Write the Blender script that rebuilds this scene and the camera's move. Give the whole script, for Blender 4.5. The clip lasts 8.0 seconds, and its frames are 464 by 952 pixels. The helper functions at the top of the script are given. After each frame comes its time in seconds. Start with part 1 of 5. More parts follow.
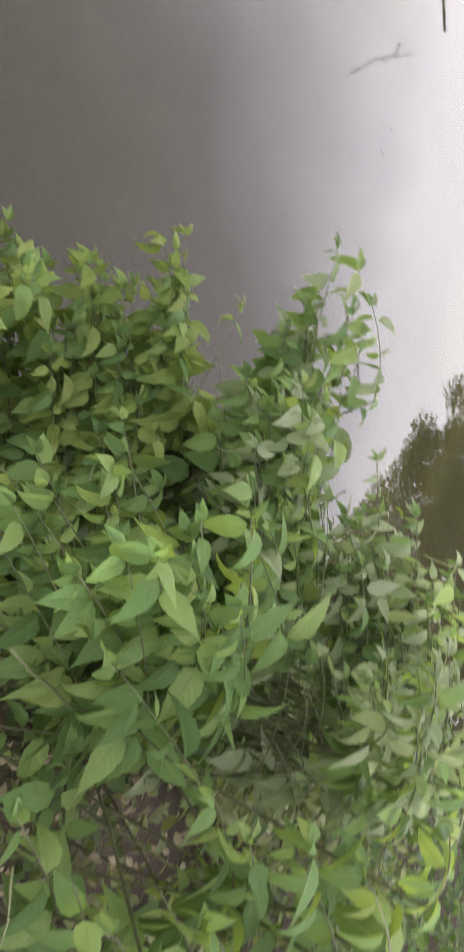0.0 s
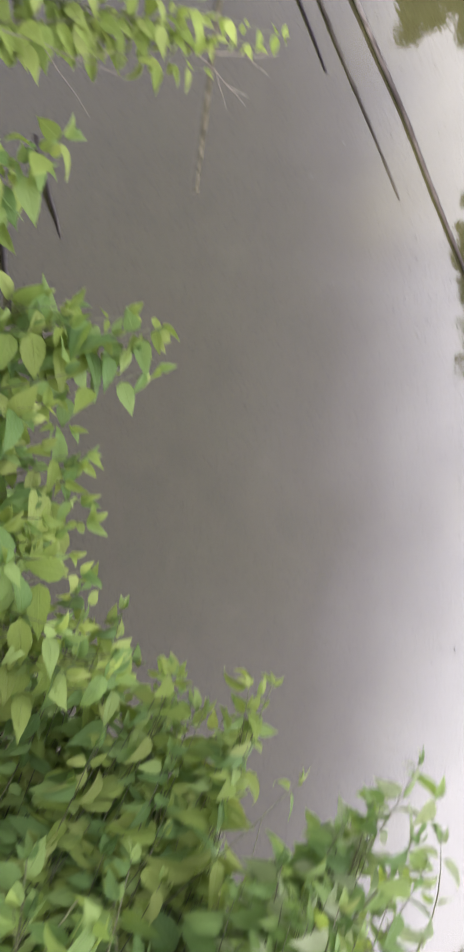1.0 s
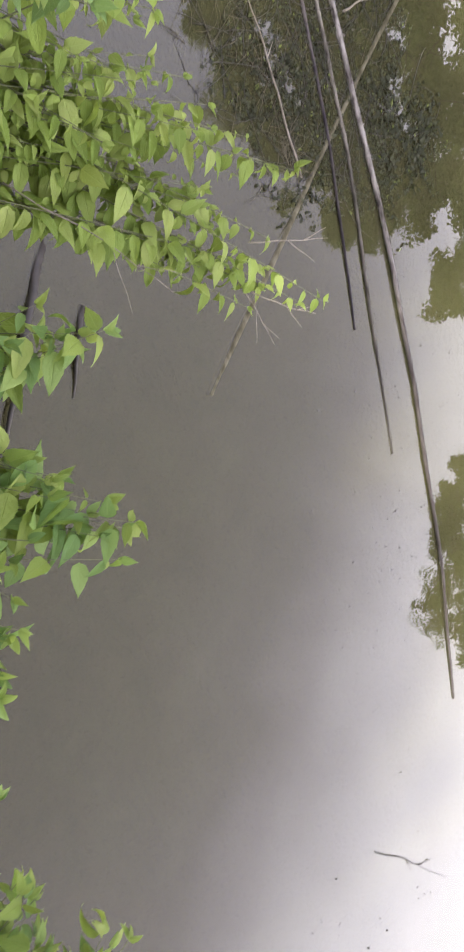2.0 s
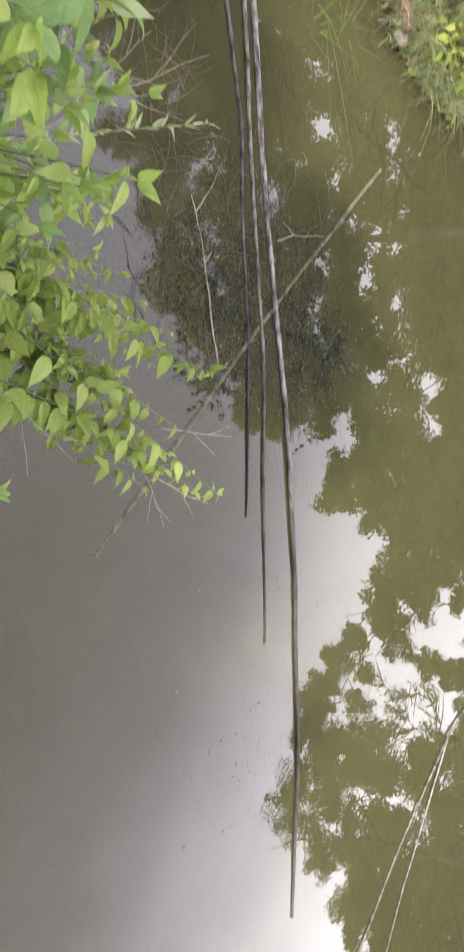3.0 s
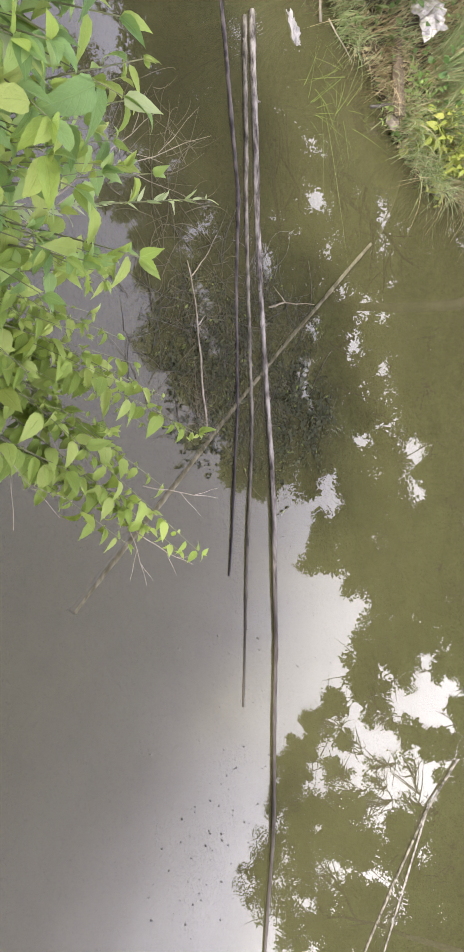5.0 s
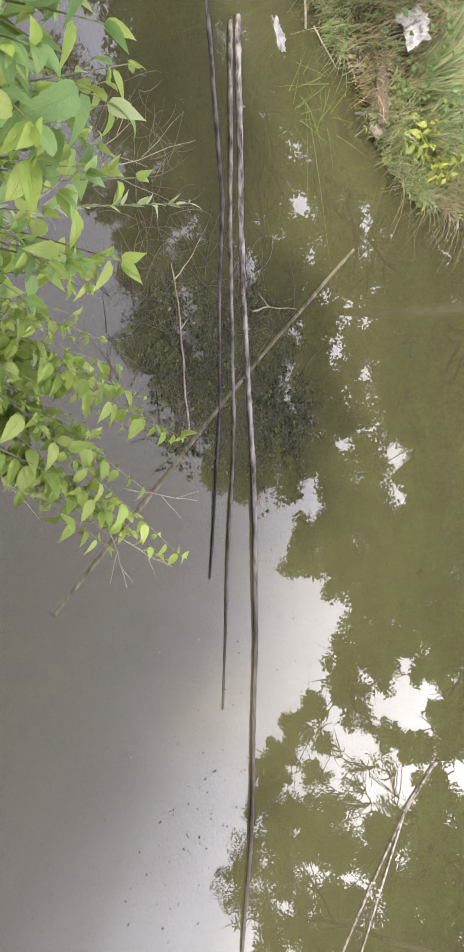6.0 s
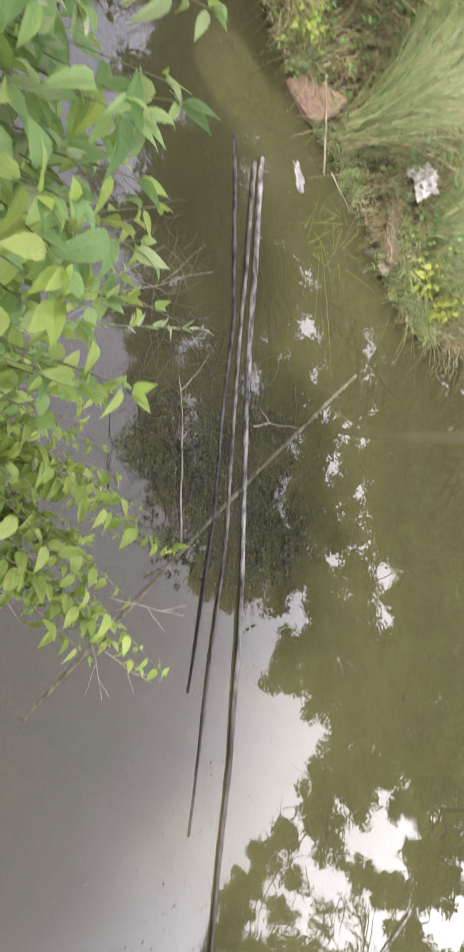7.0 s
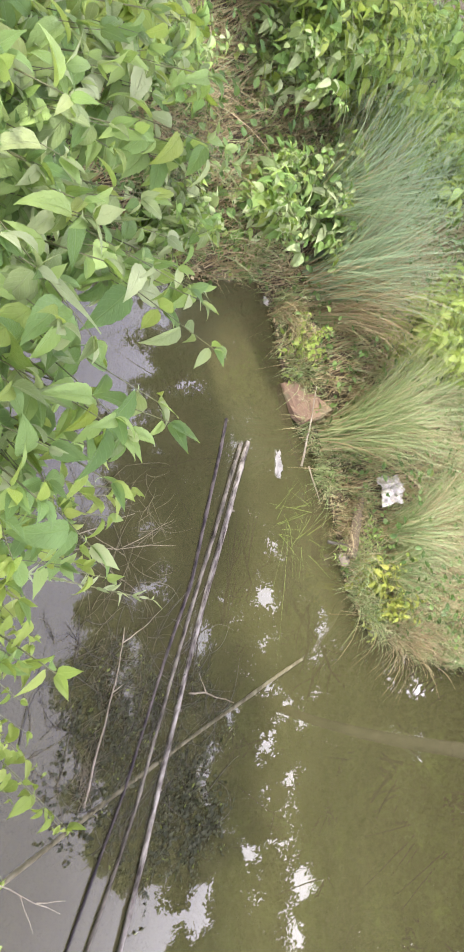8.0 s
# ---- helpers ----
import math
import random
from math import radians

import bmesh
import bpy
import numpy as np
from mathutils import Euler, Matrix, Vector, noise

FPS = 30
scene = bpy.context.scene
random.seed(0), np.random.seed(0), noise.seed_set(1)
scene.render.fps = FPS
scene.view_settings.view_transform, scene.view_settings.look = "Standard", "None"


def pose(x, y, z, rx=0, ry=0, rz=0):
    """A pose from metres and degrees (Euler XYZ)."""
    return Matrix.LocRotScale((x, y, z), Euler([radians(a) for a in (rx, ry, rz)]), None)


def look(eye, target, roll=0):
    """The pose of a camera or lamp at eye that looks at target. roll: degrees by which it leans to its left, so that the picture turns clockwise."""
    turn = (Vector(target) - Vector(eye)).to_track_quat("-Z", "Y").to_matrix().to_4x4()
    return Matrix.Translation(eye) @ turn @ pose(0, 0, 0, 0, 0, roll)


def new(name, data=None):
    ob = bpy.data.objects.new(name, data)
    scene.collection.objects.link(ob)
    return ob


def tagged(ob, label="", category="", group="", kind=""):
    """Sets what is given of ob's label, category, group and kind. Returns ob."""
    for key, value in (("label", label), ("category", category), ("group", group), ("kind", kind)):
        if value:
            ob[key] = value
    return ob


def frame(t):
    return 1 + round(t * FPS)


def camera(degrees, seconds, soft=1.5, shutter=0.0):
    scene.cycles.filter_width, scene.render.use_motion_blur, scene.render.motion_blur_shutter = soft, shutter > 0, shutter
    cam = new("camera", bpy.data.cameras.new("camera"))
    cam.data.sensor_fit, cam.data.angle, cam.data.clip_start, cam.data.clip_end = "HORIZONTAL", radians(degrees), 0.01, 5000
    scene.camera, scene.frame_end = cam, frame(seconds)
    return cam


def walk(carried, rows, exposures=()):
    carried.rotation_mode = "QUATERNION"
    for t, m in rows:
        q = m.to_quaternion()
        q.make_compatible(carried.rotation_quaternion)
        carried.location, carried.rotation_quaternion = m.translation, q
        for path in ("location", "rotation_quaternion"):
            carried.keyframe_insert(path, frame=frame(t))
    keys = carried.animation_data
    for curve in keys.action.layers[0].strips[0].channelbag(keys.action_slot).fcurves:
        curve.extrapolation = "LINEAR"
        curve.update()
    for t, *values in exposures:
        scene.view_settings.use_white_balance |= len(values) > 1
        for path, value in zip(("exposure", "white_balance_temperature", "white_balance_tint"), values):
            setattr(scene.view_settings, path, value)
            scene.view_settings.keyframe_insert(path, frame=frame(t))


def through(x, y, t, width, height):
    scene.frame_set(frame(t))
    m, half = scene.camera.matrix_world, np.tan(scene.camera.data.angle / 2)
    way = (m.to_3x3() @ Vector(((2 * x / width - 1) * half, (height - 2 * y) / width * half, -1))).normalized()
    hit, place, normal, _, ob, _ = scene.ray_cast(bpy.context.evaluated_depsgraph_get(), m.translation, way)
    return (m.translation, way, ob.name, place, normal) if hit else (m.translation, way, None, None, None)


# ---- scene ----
cam = camera(35.5, 8.0, soft=1.75, shutter=0.35)
# seconds, place in metres, turn in degrees
PATH = [
    (0.0, 0.139, -0.096, 2.394, -16.16, -46.73, 21.29),
    (0.5, 0.136, -0.070, 2.373, -11.75, -41.60, 32.84),
    (0.8, 0.130, -0.054, 2.368, -4.60, -38.30, 40.10),
    (1.0, 0.122, -0.039, 2.363, -2.84, -37.20, 48.72),
    (1.2, 0.105, -0.026, 2.362, -2.38, -36.34, 56.50),
    (2.3, 0.058, 0.004, 2.366, -1.37, -41.58, 72.73),
    (2.5, 0.045, 0.006, 2.375, -2.40, -44.57, 75.74),
    (3.0, 0.013, 0.020, 2.378, 1.35, -48.33, 83.82),
    (3.5, 0.000, 0.000, 2.392, 2.27, -48.06, 86.94),
    (4.0, 0.000, 0.000, 2.390, 2.54, -48.37, 86.73),
    (5.5, 0.000, 0.006, 2.388, 3.43, -50.20, 87.26),
    (6.0, -0.001, 0.001, 2.395, 3.14, -51.05, 87.68),
    (6.5, -0.019, 0.001, 2.395, 5.71, -52.19, 91.28),
    (7.0, -0.035, -0.006, 2.395, 5.32, -52.04, 95.46),
    (7.5, -0.081, -0.018, 2.412, 10.07, -54.61, 107.02),
    (8.0, -0.098, -0.022, 2.421, 9.70, -56.95, 114.36),
]
walk(cam, [(t, pose(x, y, z, rx, ry, rz)) for t, x, y, z, rx, ry, rz in PATH], [(0.0, 0.58), (0.6, 0.85), (1.2, 0.98), (2.5, 0.86), (3.5, 0.98), (4.0, 0.98), (5.5, 1.0), (6.5, 0.98), (7.5, 1.08), (8.0, 1.25)])

# ---- light: hazy sun from behind the near bank, a dark cloud deck overhead and bright cloud low over the far shore ----
def direction(azimuth, elevation):
    a, e = radians(azimuth), radians(elevation)
    return Vector((math.sin(a) * math.cos(e), math.cos(a) * math.cos(e), math.sin(e)))


SUN_AZ, SUN_EL = 191, 31
SUN_DIR, BRIGHT_CLOUD, BLUE_CLOUD = direction(SUN_AZ, SUN_EL), direction(57, 22), direction(-45, 48)


def nodes_of(tree):
    """Short ways to add and join nodes of a tree."""
    def add(kind, **values):
        node = tree.nodes.new(kind)
        for key, value in values.items():
            if key in node.inputs:
                node.inputs[key].default_value = value
        return node

    def join(a, b):
        tree.links.new(a, b)
    return add, join


def math_node(tree, operation, a, b=0.5):
    node = tree.nodes.new("ShaderNodeMath")
    node.operation = operation
    for slot, value in ((0, a), (1, b)):
        if isinstance(value, (int, float)):
            node.inputs[slot].default_value = value
        else:
            tree.links.new(value, node.inputs[slot])
    return node.outputs[0]


def mix_color(tree, factor, a, b, blend="MIX"):
    node = tree.nodes.new("ShaderNodeMix")
    node.data_type, node.blend_type = "RGBA", blend
    for slot, value in ((0, factor), (6, a), (7, b)):
        if isinstance(value, (int, float)):
            node.inputs[slot].default_value = value
        elif isinstance(value, tuple):
            node.inputs[slot].default_value = (*value[:3], 1)
        else:
            tree.links.new(value, node.inputs[slot])
    return node.outputs[2]


def ramp(tree, factor, stops):
    node = tree.nodes.new("ShaderNodeValToRGB")
    tree.links.new(factor, node.inputs[0])
    el = node.color_ramp.elements
    while len(el) < len(stops):
        el.new(0.5)
    for e, (at, c) in zip(el, stops):
        e.position, e.color = at, (*c, 1) if isinstance(c, tuple) else (c, c, c, 1)
    return node.outputs[0]


def noise_node(tree, vector, scale, detail=4.0, rough=0.55, distort=0.0):
    node = tree.nodes.new("ShaderNodeTexNoise")
    if vector is not None:
        tree.links.new(vector, node.inputs["Vector"])
    node.inputs["Scale"].default_value = scale
    node.inputs["Detail"].default_value = detail
    node.inputs["Roughness"].default_value = rough
    node.inputs["Distortion"].default_value = distort
    return node.outputs["Fac"]


def build_world():
    world = bpy.data.worlds.new("overcast_sky")
    scene.world = world
    world.use_nodes = True
    tree = world.node_tree
    tree.nodes.clear()
    add, join = nodes_of(tree)
    coord = add("ShaderNodeTexCoord").outputs["Generated"]
    split = add("ShaderNodeSeparateXYZ")
    join(coord, split.inputs[0])
    height = math_node(tree, "MAXIMUM", split.outputs[2], 0.0)
    # clouds on a flat layer
    low = math_node(tree, "ADD", height, 0.35)
    flat = add("ShaderNodeCombineXYZ")
    join(math_node(tree, "DIVIDE", split.outputs[0], low), flat.inputs[0])
    join(math_node(tree, "DIVIDE", split.outputs[1], low), flat.inputs[1])
    cloud = noise_node(tree, flat.outputs[0], 2.3, 4, 0.5, 0.4)
    # dark cloud deck overhead, thin bright cloud lower down
    level = math_node(tree, "ADD", height, math_node(tree, "MULTIPLY", math_node(tree, "SUBTRACT", cloud, 0.5), 0.3))
    deck = ramp(tree, level, SKY_STOPS)
    toward = add("ShaderNodeVectorMath")
    toward.operation = "DOT_PRODUCT"
    join(coord, toward.inputs[0])
    toward.inputs[1].default_value = BRIGHT_CLOUD
    near_sun = math_node(tree, "POWER", math_node(tree, "MAXIMUM", toward.outputs["Value"], 0.0), 4.0)
    gain = math_node(tree, "ADD", math_node(tree, "MULTIPLY", near_sun, SKY_SUN), SKY_BASE)
    sky = add("ShaderNodeTexSky")
    sky.sky_type, sky.sun_disc = "NISHITA", False
    sky.sun_elevation, sky.sun_rotation = radians(SUN_EL), radians(SUN_AZ)
    back = add("ShaderNodeBackground", Strength=0.03)
    join(sky.outputs[0], back.inputs[0])
    clouds = add("ShaderNodeBackground")
    join(deck, clouds.inputs[0])
    join(gain, clouds.inputs[1])
    total = add("ShaderNodeAddShader")
    join(back.outputs[0], total.inputs[0])
    join(clouds.outputs[0], total.inputs[1])
    west = add("ShaderNodeVectorMath")
    west.operation = "DOT_PRODUCT"
    join(coord, west.inputs[0])
    west.inputs[1].default_value = BLUE_CLOUD
    thin = add("ShaderNodeBackground", Color=(0.62, 0.64, 1.0, 1))
    join(math_node(tree, "MULTIPLY", math_node(tree, "POWER", math_node(tree, "MAXIMUM", west.outputs["Value"], 0.0), 9.0), 1.0), thin.inputs[1])
    more = add("ShaderNodeAddShader")
    join(total.outputs[0], more.inputs[0])
    join(thin.outputs[0], more.inputs[1])
    out = add("ShaderNodeOutputWorld")
    join(more.outputs[0], out.inputs[0])


SKY_STOPS = [(0.0, (0.6, 0.57, 0.62)), (0.43, (0.72, 0.68, 0.73)), (0.495, (0.78, 0.74, 0.81)), (0.555, (0.58, 0.55, 0.63)), (0.635, (0.33, 0.305, 0.37)), (0.7, (0.22, 0.2, 0.25)), (0.82, (0.178, 0.162, 0.193)), (1.0, (0.165, 0.152, 0.172))]
SKY_SUN, SKY_BASE = 3.0, 3.7
build_world()
lamp = bpy.data.lights.new("sun", "SUN")
lamp.energy, lamp.angle, lamp.color = 5.0, radians(2.5), (1.0, 0.95, 0.86)
sun = new("sun", lamp)
sun.matrix_world = look(SUN_DIR * 50, (0, 0, 0))


# ---- materials ----
def material(name):
    mat = bpy.data.materials.new(name)
    mat.use_nodes = True
    tree = mat.node_tree
    tree.nodes.clear()
    add, join = nodes_of(tree)
    out = add("ShaderNodeOutputMaterial")
    return mat, tree, add, join, out


def bump_of(tree, height, strength, distance):
    node = tree.nodes.new("ShaderNodeBump")
    node.inputs["Strength"].default_value, node.inputs["Distance"].default_value = strength, distance
    tree.links.new(height, node.inputs["Height"])
    return node.outputs[0]


def leaf_material(name, dark, mid, light, through, rough=0.42, veins=True, per_island=False, old=(0.24, 0.3, 0.06)):
    """Leaf green that varies from leaf to leaf, lets light through and has a midrib and side veins."""
    mat, tree, add, join, out = material(name)
    if per_island:
        chance = add("ShaderNodeNewGeometry").outputs["Random Per Island"]
    else:
        chance = add("ShaderNodeObjectInfo").outputs["Random"]
    color = ramp(tree, chance, [(0.0, dark), (0.45, mid), (0.95, light), (0.999, old)])
    coord = add("ShaderNodeTexCoord").outputs["UV" if veins else "Object"]
    blotch = noise_node(tree, coord, 3.0 if veins else 9.0, 3)
    color = mix_color(tree, math_node(tree, "MULTIPLY", blotch, 0.3), color, dark)
    bsdf = add("ShaderNodeBsdfPrincipled", Roughness=rough)
    bsdf.inputs["IOR"].default_value = 1.4
    if veins:
        split = add("ShaderNodeSeparateXYZ")
        join(coord, split.inputs[0])
        side = math_node(tree, "ABSOLUTE", split.outputs[0])
        along = math_node(tree, "SUBTRACT", split.outputs[1], math_node(tree, "MULTIPLY", side, 0.9))
        wave = math_node(tree, "ABSOLUTE", math_node(tree, "SINE", math_node(tree, "MULTIPLY", along, 26.0)))
        vein = math_node(tree, "SUBTRACT", 1.0, math_node(tree, "MINIMUM", math_node(tree, "MULTIPLY", wave, 3.5), 1.0))
        rib = math_node(tree, "SUBTRACT", 1.0, math_node(tree, "MINIMUM", math_node(tree, "MULTIPLY", side, 45.0), 1.0))
        lines = math_node(tree, "MAXIMUM", math_node(tree, "MULTIPLY", vein, 0.5), rib)
        color = mix_color(tree, math_node(tree, "MULTIPLY", lines, 0.4), color, light)
        pucker = math_node(tree, "SUBTRACT", math_node(tree, "MULTIPLY", noise_node(tree, coord, 14.0, 3), 0.5), lines)
        join(bump_of(tree, pucker, 0.5, 0.02), bsdf.inputs["Normal"])
    join(color, bsdf.inputs["Base Color"])
    glow = add("ShaderNodeBsdfTranslucent")
    join(mix_color(tree, 0.6, color, through), glow.inputs[0])
    both = add("ShaderNodeMixShader", Fac=0.35)
    join(bsdf.outputs[0], both.inputs[1])
    join(glow.outputs[0], both.inputs[2])
    join(both.outputs[0], out.inputs[0])
    return mat


def rough_material(name, stops, scale, rough=0.8, bump=0.4, depth=0.01, fine=8.0, stretch=(1, 1, 1), metal=0.0, sheen=1.5, shaded_end=None):
    """A matt surface: colours by a coarse noise, a fine noise on top, and relief from both."""
    mat, tree, add, join, out = material(name)
    place = add("ShaderNodeMapping")
    place.inputs["Scale"].default_value = stretch
    join(add("ShaderNodeTexCoord").outputs["Object"], place.inputs[0])
    coarse = noise_node(tree, place.outputs[0], scale, 6, 0.6, 0.2)
    small = noise_node(tree, place.outputs[0], scale * fine, 4, 0.6)
    color = ramp(tree, coarse, stops)
    color = mix_color(tree, math_node(tree, "MULTIPLY", small, 0.55), color, stops[0][1])
    if shaded_end:
        # shade on the near end, painted as a darker colour along x
        along = add("ShaderNodeSeparateXYZ")
        join(add("ShaderNodeTexCoord").outputs["Object"], along.inputs[0])
        end = add("ShaderNodeMapRange", **{"From Min": shaded_end[0], "From Max": shaded_end[1]})
        join(math_node(tree, "ADD", along.outputs[0], math_node(tree, "MULTIPLY", coarse, 0.8)), end.inputs["Value"])
        color = mix_color(tree, math_node(tree, "MULTIPLY", end.outputs[0], 0.9), color, stops[0][1])
    bsdf = add("ShaderNodeBsdfPrincipled", Roughness=rough, Metallic=metal, IOR=sheen)
    join(color, bsdf.inputs["Base Color"])
    high = math_node(tree, "ADD", coarse, math_node(tree, "MULTIPLY", small, 0.5))
    join(bump_of(tree, high, bump, depth), bsdf.inputs["Normal"])
    join(bsdf.outputs[0], out.inputs[0])
    return mat


def water_material(name, dark, light, clearness):
    """Turbid pond water: an olive body that lets a little of what lies under it through, below a mirror-like surface."""
    mat, tree, add, join, out = material(name)
    coord = add("ShaderNodeTexCoord").outputs["Object"]
    murk = noise_node(tree, coord, 0.6, 4, 0.6)
    color = ramp(tree, murk, [(0.3, dark), (0.7, light)])
    body = add("ShaderNodeBsdfDiffuse")
    join(color, body.inputs[0])
    clear = add("ShaderNodeBsdfTransparent")
    clear.inputs[0].default_value = (0.75, 0.75, 0.6, 1)
    depth = add("ShaderNodeMixShader", Fac=1 - clearness)
    join(clear.outputs[0], depth.inputs[1])
    join(body.outputs[0], depth.inputs[2])
    mirror = add("ShaderNodeBsdfGlossy", Roughness=0.004)
    # the surface is still: long faint swells and a fine shiver tilt it by about a thousandth
    tilt = None
    for size, much in ((1.3, 0.0022), (11.0, 0.0016)):
        wave = add("ShaderNodeTexNoise", Scale=size, Detail=1.0)
        join(coord, wave.inputs["Vector"])
        level = add("ShaderNodeVectorMath")
        level.operation = "SUBTRACT"
        join(wave.outputs["Color"], level.inputs[0])
        level.inputs[1].default_value = (0.5, 0.5, 0.5)
        small = add("ShaderNodeVectorMath")
        small.operation = "SCALE"
        join(level.outputs[0], small.inputs[0])
        small.inputs["Scale"].default_value = much
        total = add("ShaderNodeVectorMath")
        total.operation = "ADD"
        join(small.outputs[0], total.inputs[0])
        if tilt is None:
            join(add("ShaderNodeNewGeometry").outputs["Normal"], total.inputs[1])
        else:
            join(tilt, total.inputs[1])
        tilt = total.outputs[0]
    flat = add("ShaderNodeVectorMath")
    flat.operation = "NORMALIZE"
    join(tilt, flat.inputs[0])
    normal = flat.outputs[0]
    join(normal, mirror.inputs["Normal"])
    gloss = add("ShaderNodeFresnel", IOR=WATER_IOR)
    join(normal, gloss.inputs["Normal"])
    both = add("ShaderNodeMixShader")
    join(gloss.outputs[0], both.inputs[0])
    join(depth.outputs[0], both.inputs[1])
    join(mirror.outputs[0], both.inputs[2])
    join(both.outputs[0], out.inputs[0])
    return mat


WATER_IOR = 1.62
WATER = water_material("pond_water", (0.07, 0.067, 0.03), (0.088, 0.084, 0.038), 0.33)
GREENS = {
    "shrub_leaf": ((0.06, 0.13, 0.03), (0.17, 0.295, 0.088), (0.34, 0.46, 0.135), (0.5, 0.62, 0.07)),
    "broad_leaf": ((0.085, 0.165, 0.05), (0.18, 0.295, 0.1), (0.34, 0.46, 0.155), (0.5, 0.62, 0.08)),
    "pale_leaf": ((0.15, 0.21, 0.08), (0.28, 0.35, 0.16), (0.46, 0.52, 0.3), (0.45, 0.56, 0.16)),
    "yellow_green_leaf": ((0.16, 0.24, 0.04), (0.27, 0.37, 0.075), (0.4, 0.48, 0.14), (0.42, 0.5, 0.08)),
    "yellowing_leaf": ((0.19, 0.24, 0.045), (0.29, 0.33, 0.07), (0.42, 0.43, 0.11), (0.46, 0.48, 0.07)),
}
# each kind twice: for leaves that are objects of their own, and for leaves joined into one mesh
LEAF_MATS = {k: (leaf_material(k, *c), leaf_material(k + "_joined", *c, per_island=True)) for k, c in GREENS.items()}
LITTLE_LEAF = leaf_material("ground_cover_leaf", (0.035, 0.075, 0.018), (0.08, 0.145, 0.042), (0.17, 0.25, 0.085), (0.2, 0.3, 0.04), veins=False, per_island=True)
TREE_LEAF = leaf_material("tree_leaf", (0.085, 0.12, 0.025), (0.14, 0.19, 0.04), (0.2, 0.26, 0.065), (0.12, 0.18, 0.02), veins=False, per_island=True)
OLIVE_LEAF = leaf_material("undergrowth_leaf", (0.06, 0.08, 0.025), (0.13, 0.16, 0.05), (0.26, 0.28, 0.11), (0.3, 0.34, 0.06), veins=False, per_island=True)
GRASS = leaf_material("green_grass", (0.1, 0.15, 0.06), (0.21, 0.28, 0.13), (0.42, 0.44, 0.25), (0.36, 0.44, 0.13), veins=False, per_island=True, old=(0.42, 0.36, 0.2))
BLUE_GRASS = leaf_material("blue_green_grass", (0.12, 0.18, 0.1), (0.23, 0.33, 0.2), (0.42, 0.5, 0.34), (0.36, 0.46, 0.2), veins=False, per_island=True, old=(0.42, 0.38, 0.22))
DRY_GRASS = leaf_material("dry_grass", (0.2, 0.145, 0.08), (0.36, 0.29, 0.17), (0.54, 0.46, 0.29), (0.3, 0.25, 0.1), veins=False, per_island=True)
WEED = leaf_material("sunken_weed", (0.026, 0.03, 0.014), (0.045, 0.05, 0.024), (0.08, 0.085, 0.04), (0.05, 0.06, 0.02), veins=False, per_island=True)
STEM = rough_material("green_stem", [(0.3, (0.07, 0.085, 0.03)), (0.7, (0.18, 0.18, 0.08))], 30, 0.6, 0.3, 0.002)
TWIG = rough_material("dry_twig", [(0.3, (0.16, 0.13, 0.095)), (0.7, (0.36, 0.32, 0.26))], 25, 0.8, 0.5, 0.003)
BARK = rough_material("tree_bark", [(0.3, (0.05, 0.04, 0.03)), (0.7, (0.12, 0.1, 0.075))], 5, 0.9, 0.8, 0.02, stretch=(3, 3, 1))
WET_WOOD = rough_material("wet_dark_wood", [(0.3, (0.02, 0.017, 0.014)), (0.7, (0.07, 0.06, 0.05))], 20, 0.45, 0.6, 0.004)
SOIL = rough_material("bank_soil", [(0.3, (0.04, 0.032, 0.02)), (0.5, (0.085, 0.06, 0.038)), (0.62, (0.09, 0.085, 0.04)), (0.75, (0.15, 0.12, 0.075))], 2.6, 0.95, 1.0, 0.06, 11)


# ---- helpers for building ----
def mesh_of(name, verts, faces, mats, smooth=True, face_mats=None):
    me = bpy.data.meshes.new(name)
    me.from_pydata([tuple(v) for v in verts], [], [tuple(f) for f in faces])
    for m in mats if isinstance(mats, (list, tuple)) else [mats]:
        me.materials.append(m)
    if smooth:
        me.polygons.foreach_set("use_smooth", [True] * len(me.polygons))
    if face_mats is not None:
        me.polygons.foreach_set("material_index", face_mats)
    me.update()
    return me


def thing(name, at, label, category, group="", kind=""):
    """An Empty at a thing's foot, that its parts hang from."""
    ob = new(name)
    ob.location = at
    ob.empty_display_size = 0.05
    return tagged(ob, label, category, group, kind)


def piece(name, me, parent, m=None, label=""):
    ob = new(name, me)
    ob.parent = parent
    if m is not None:
        ob.matrix_basis = m
    return tagged(ob, label) if label else ob


def tube(points, radii, sides=6, capped=True):
    """Vertices and faces of a round, tapering rod along points."""
    pts = [Vector(p) for p in points]
    verts, faces = [], []
    side = Vector((0.3, 0.5, 0.81))
    for i, p in enumerate(pts):
        ahead = (pts[min(i + 1, len(pts) - 1)] - pts[max(i - 1, 0)]).normalized()
        side = (side - ahead * side.dot(ahead)).normalized()
        other = ahead.cross(side)
        for k in range(sides):
            a = 2 * math.pi * k / sides
            verts.append(p + (side * math.cos(a) + other * math.sin(a)) * radii[i])
    for i in range(len(pts) - 1):
        for k in range(sides):
            a, b = i * sides + k, i * sides + (k + 1) % sides
            faces.append((a, b, b + sides, a + sides))
    if capped:
        faces.append(tuple(reversed(range(sides))))
        faces.append(tuple(range(len(verts) - sides, len(verts))))
    return verts, faces


def bezier(a, b, c, n):
    a, b, c = Vector(a), Vector(b), Vector(c)
    return [a * (1 - u) ** 2 + b * 2 * u * (1 - u) + c * u ** 2 for u in (i / (n - 1) for i in range(n))]


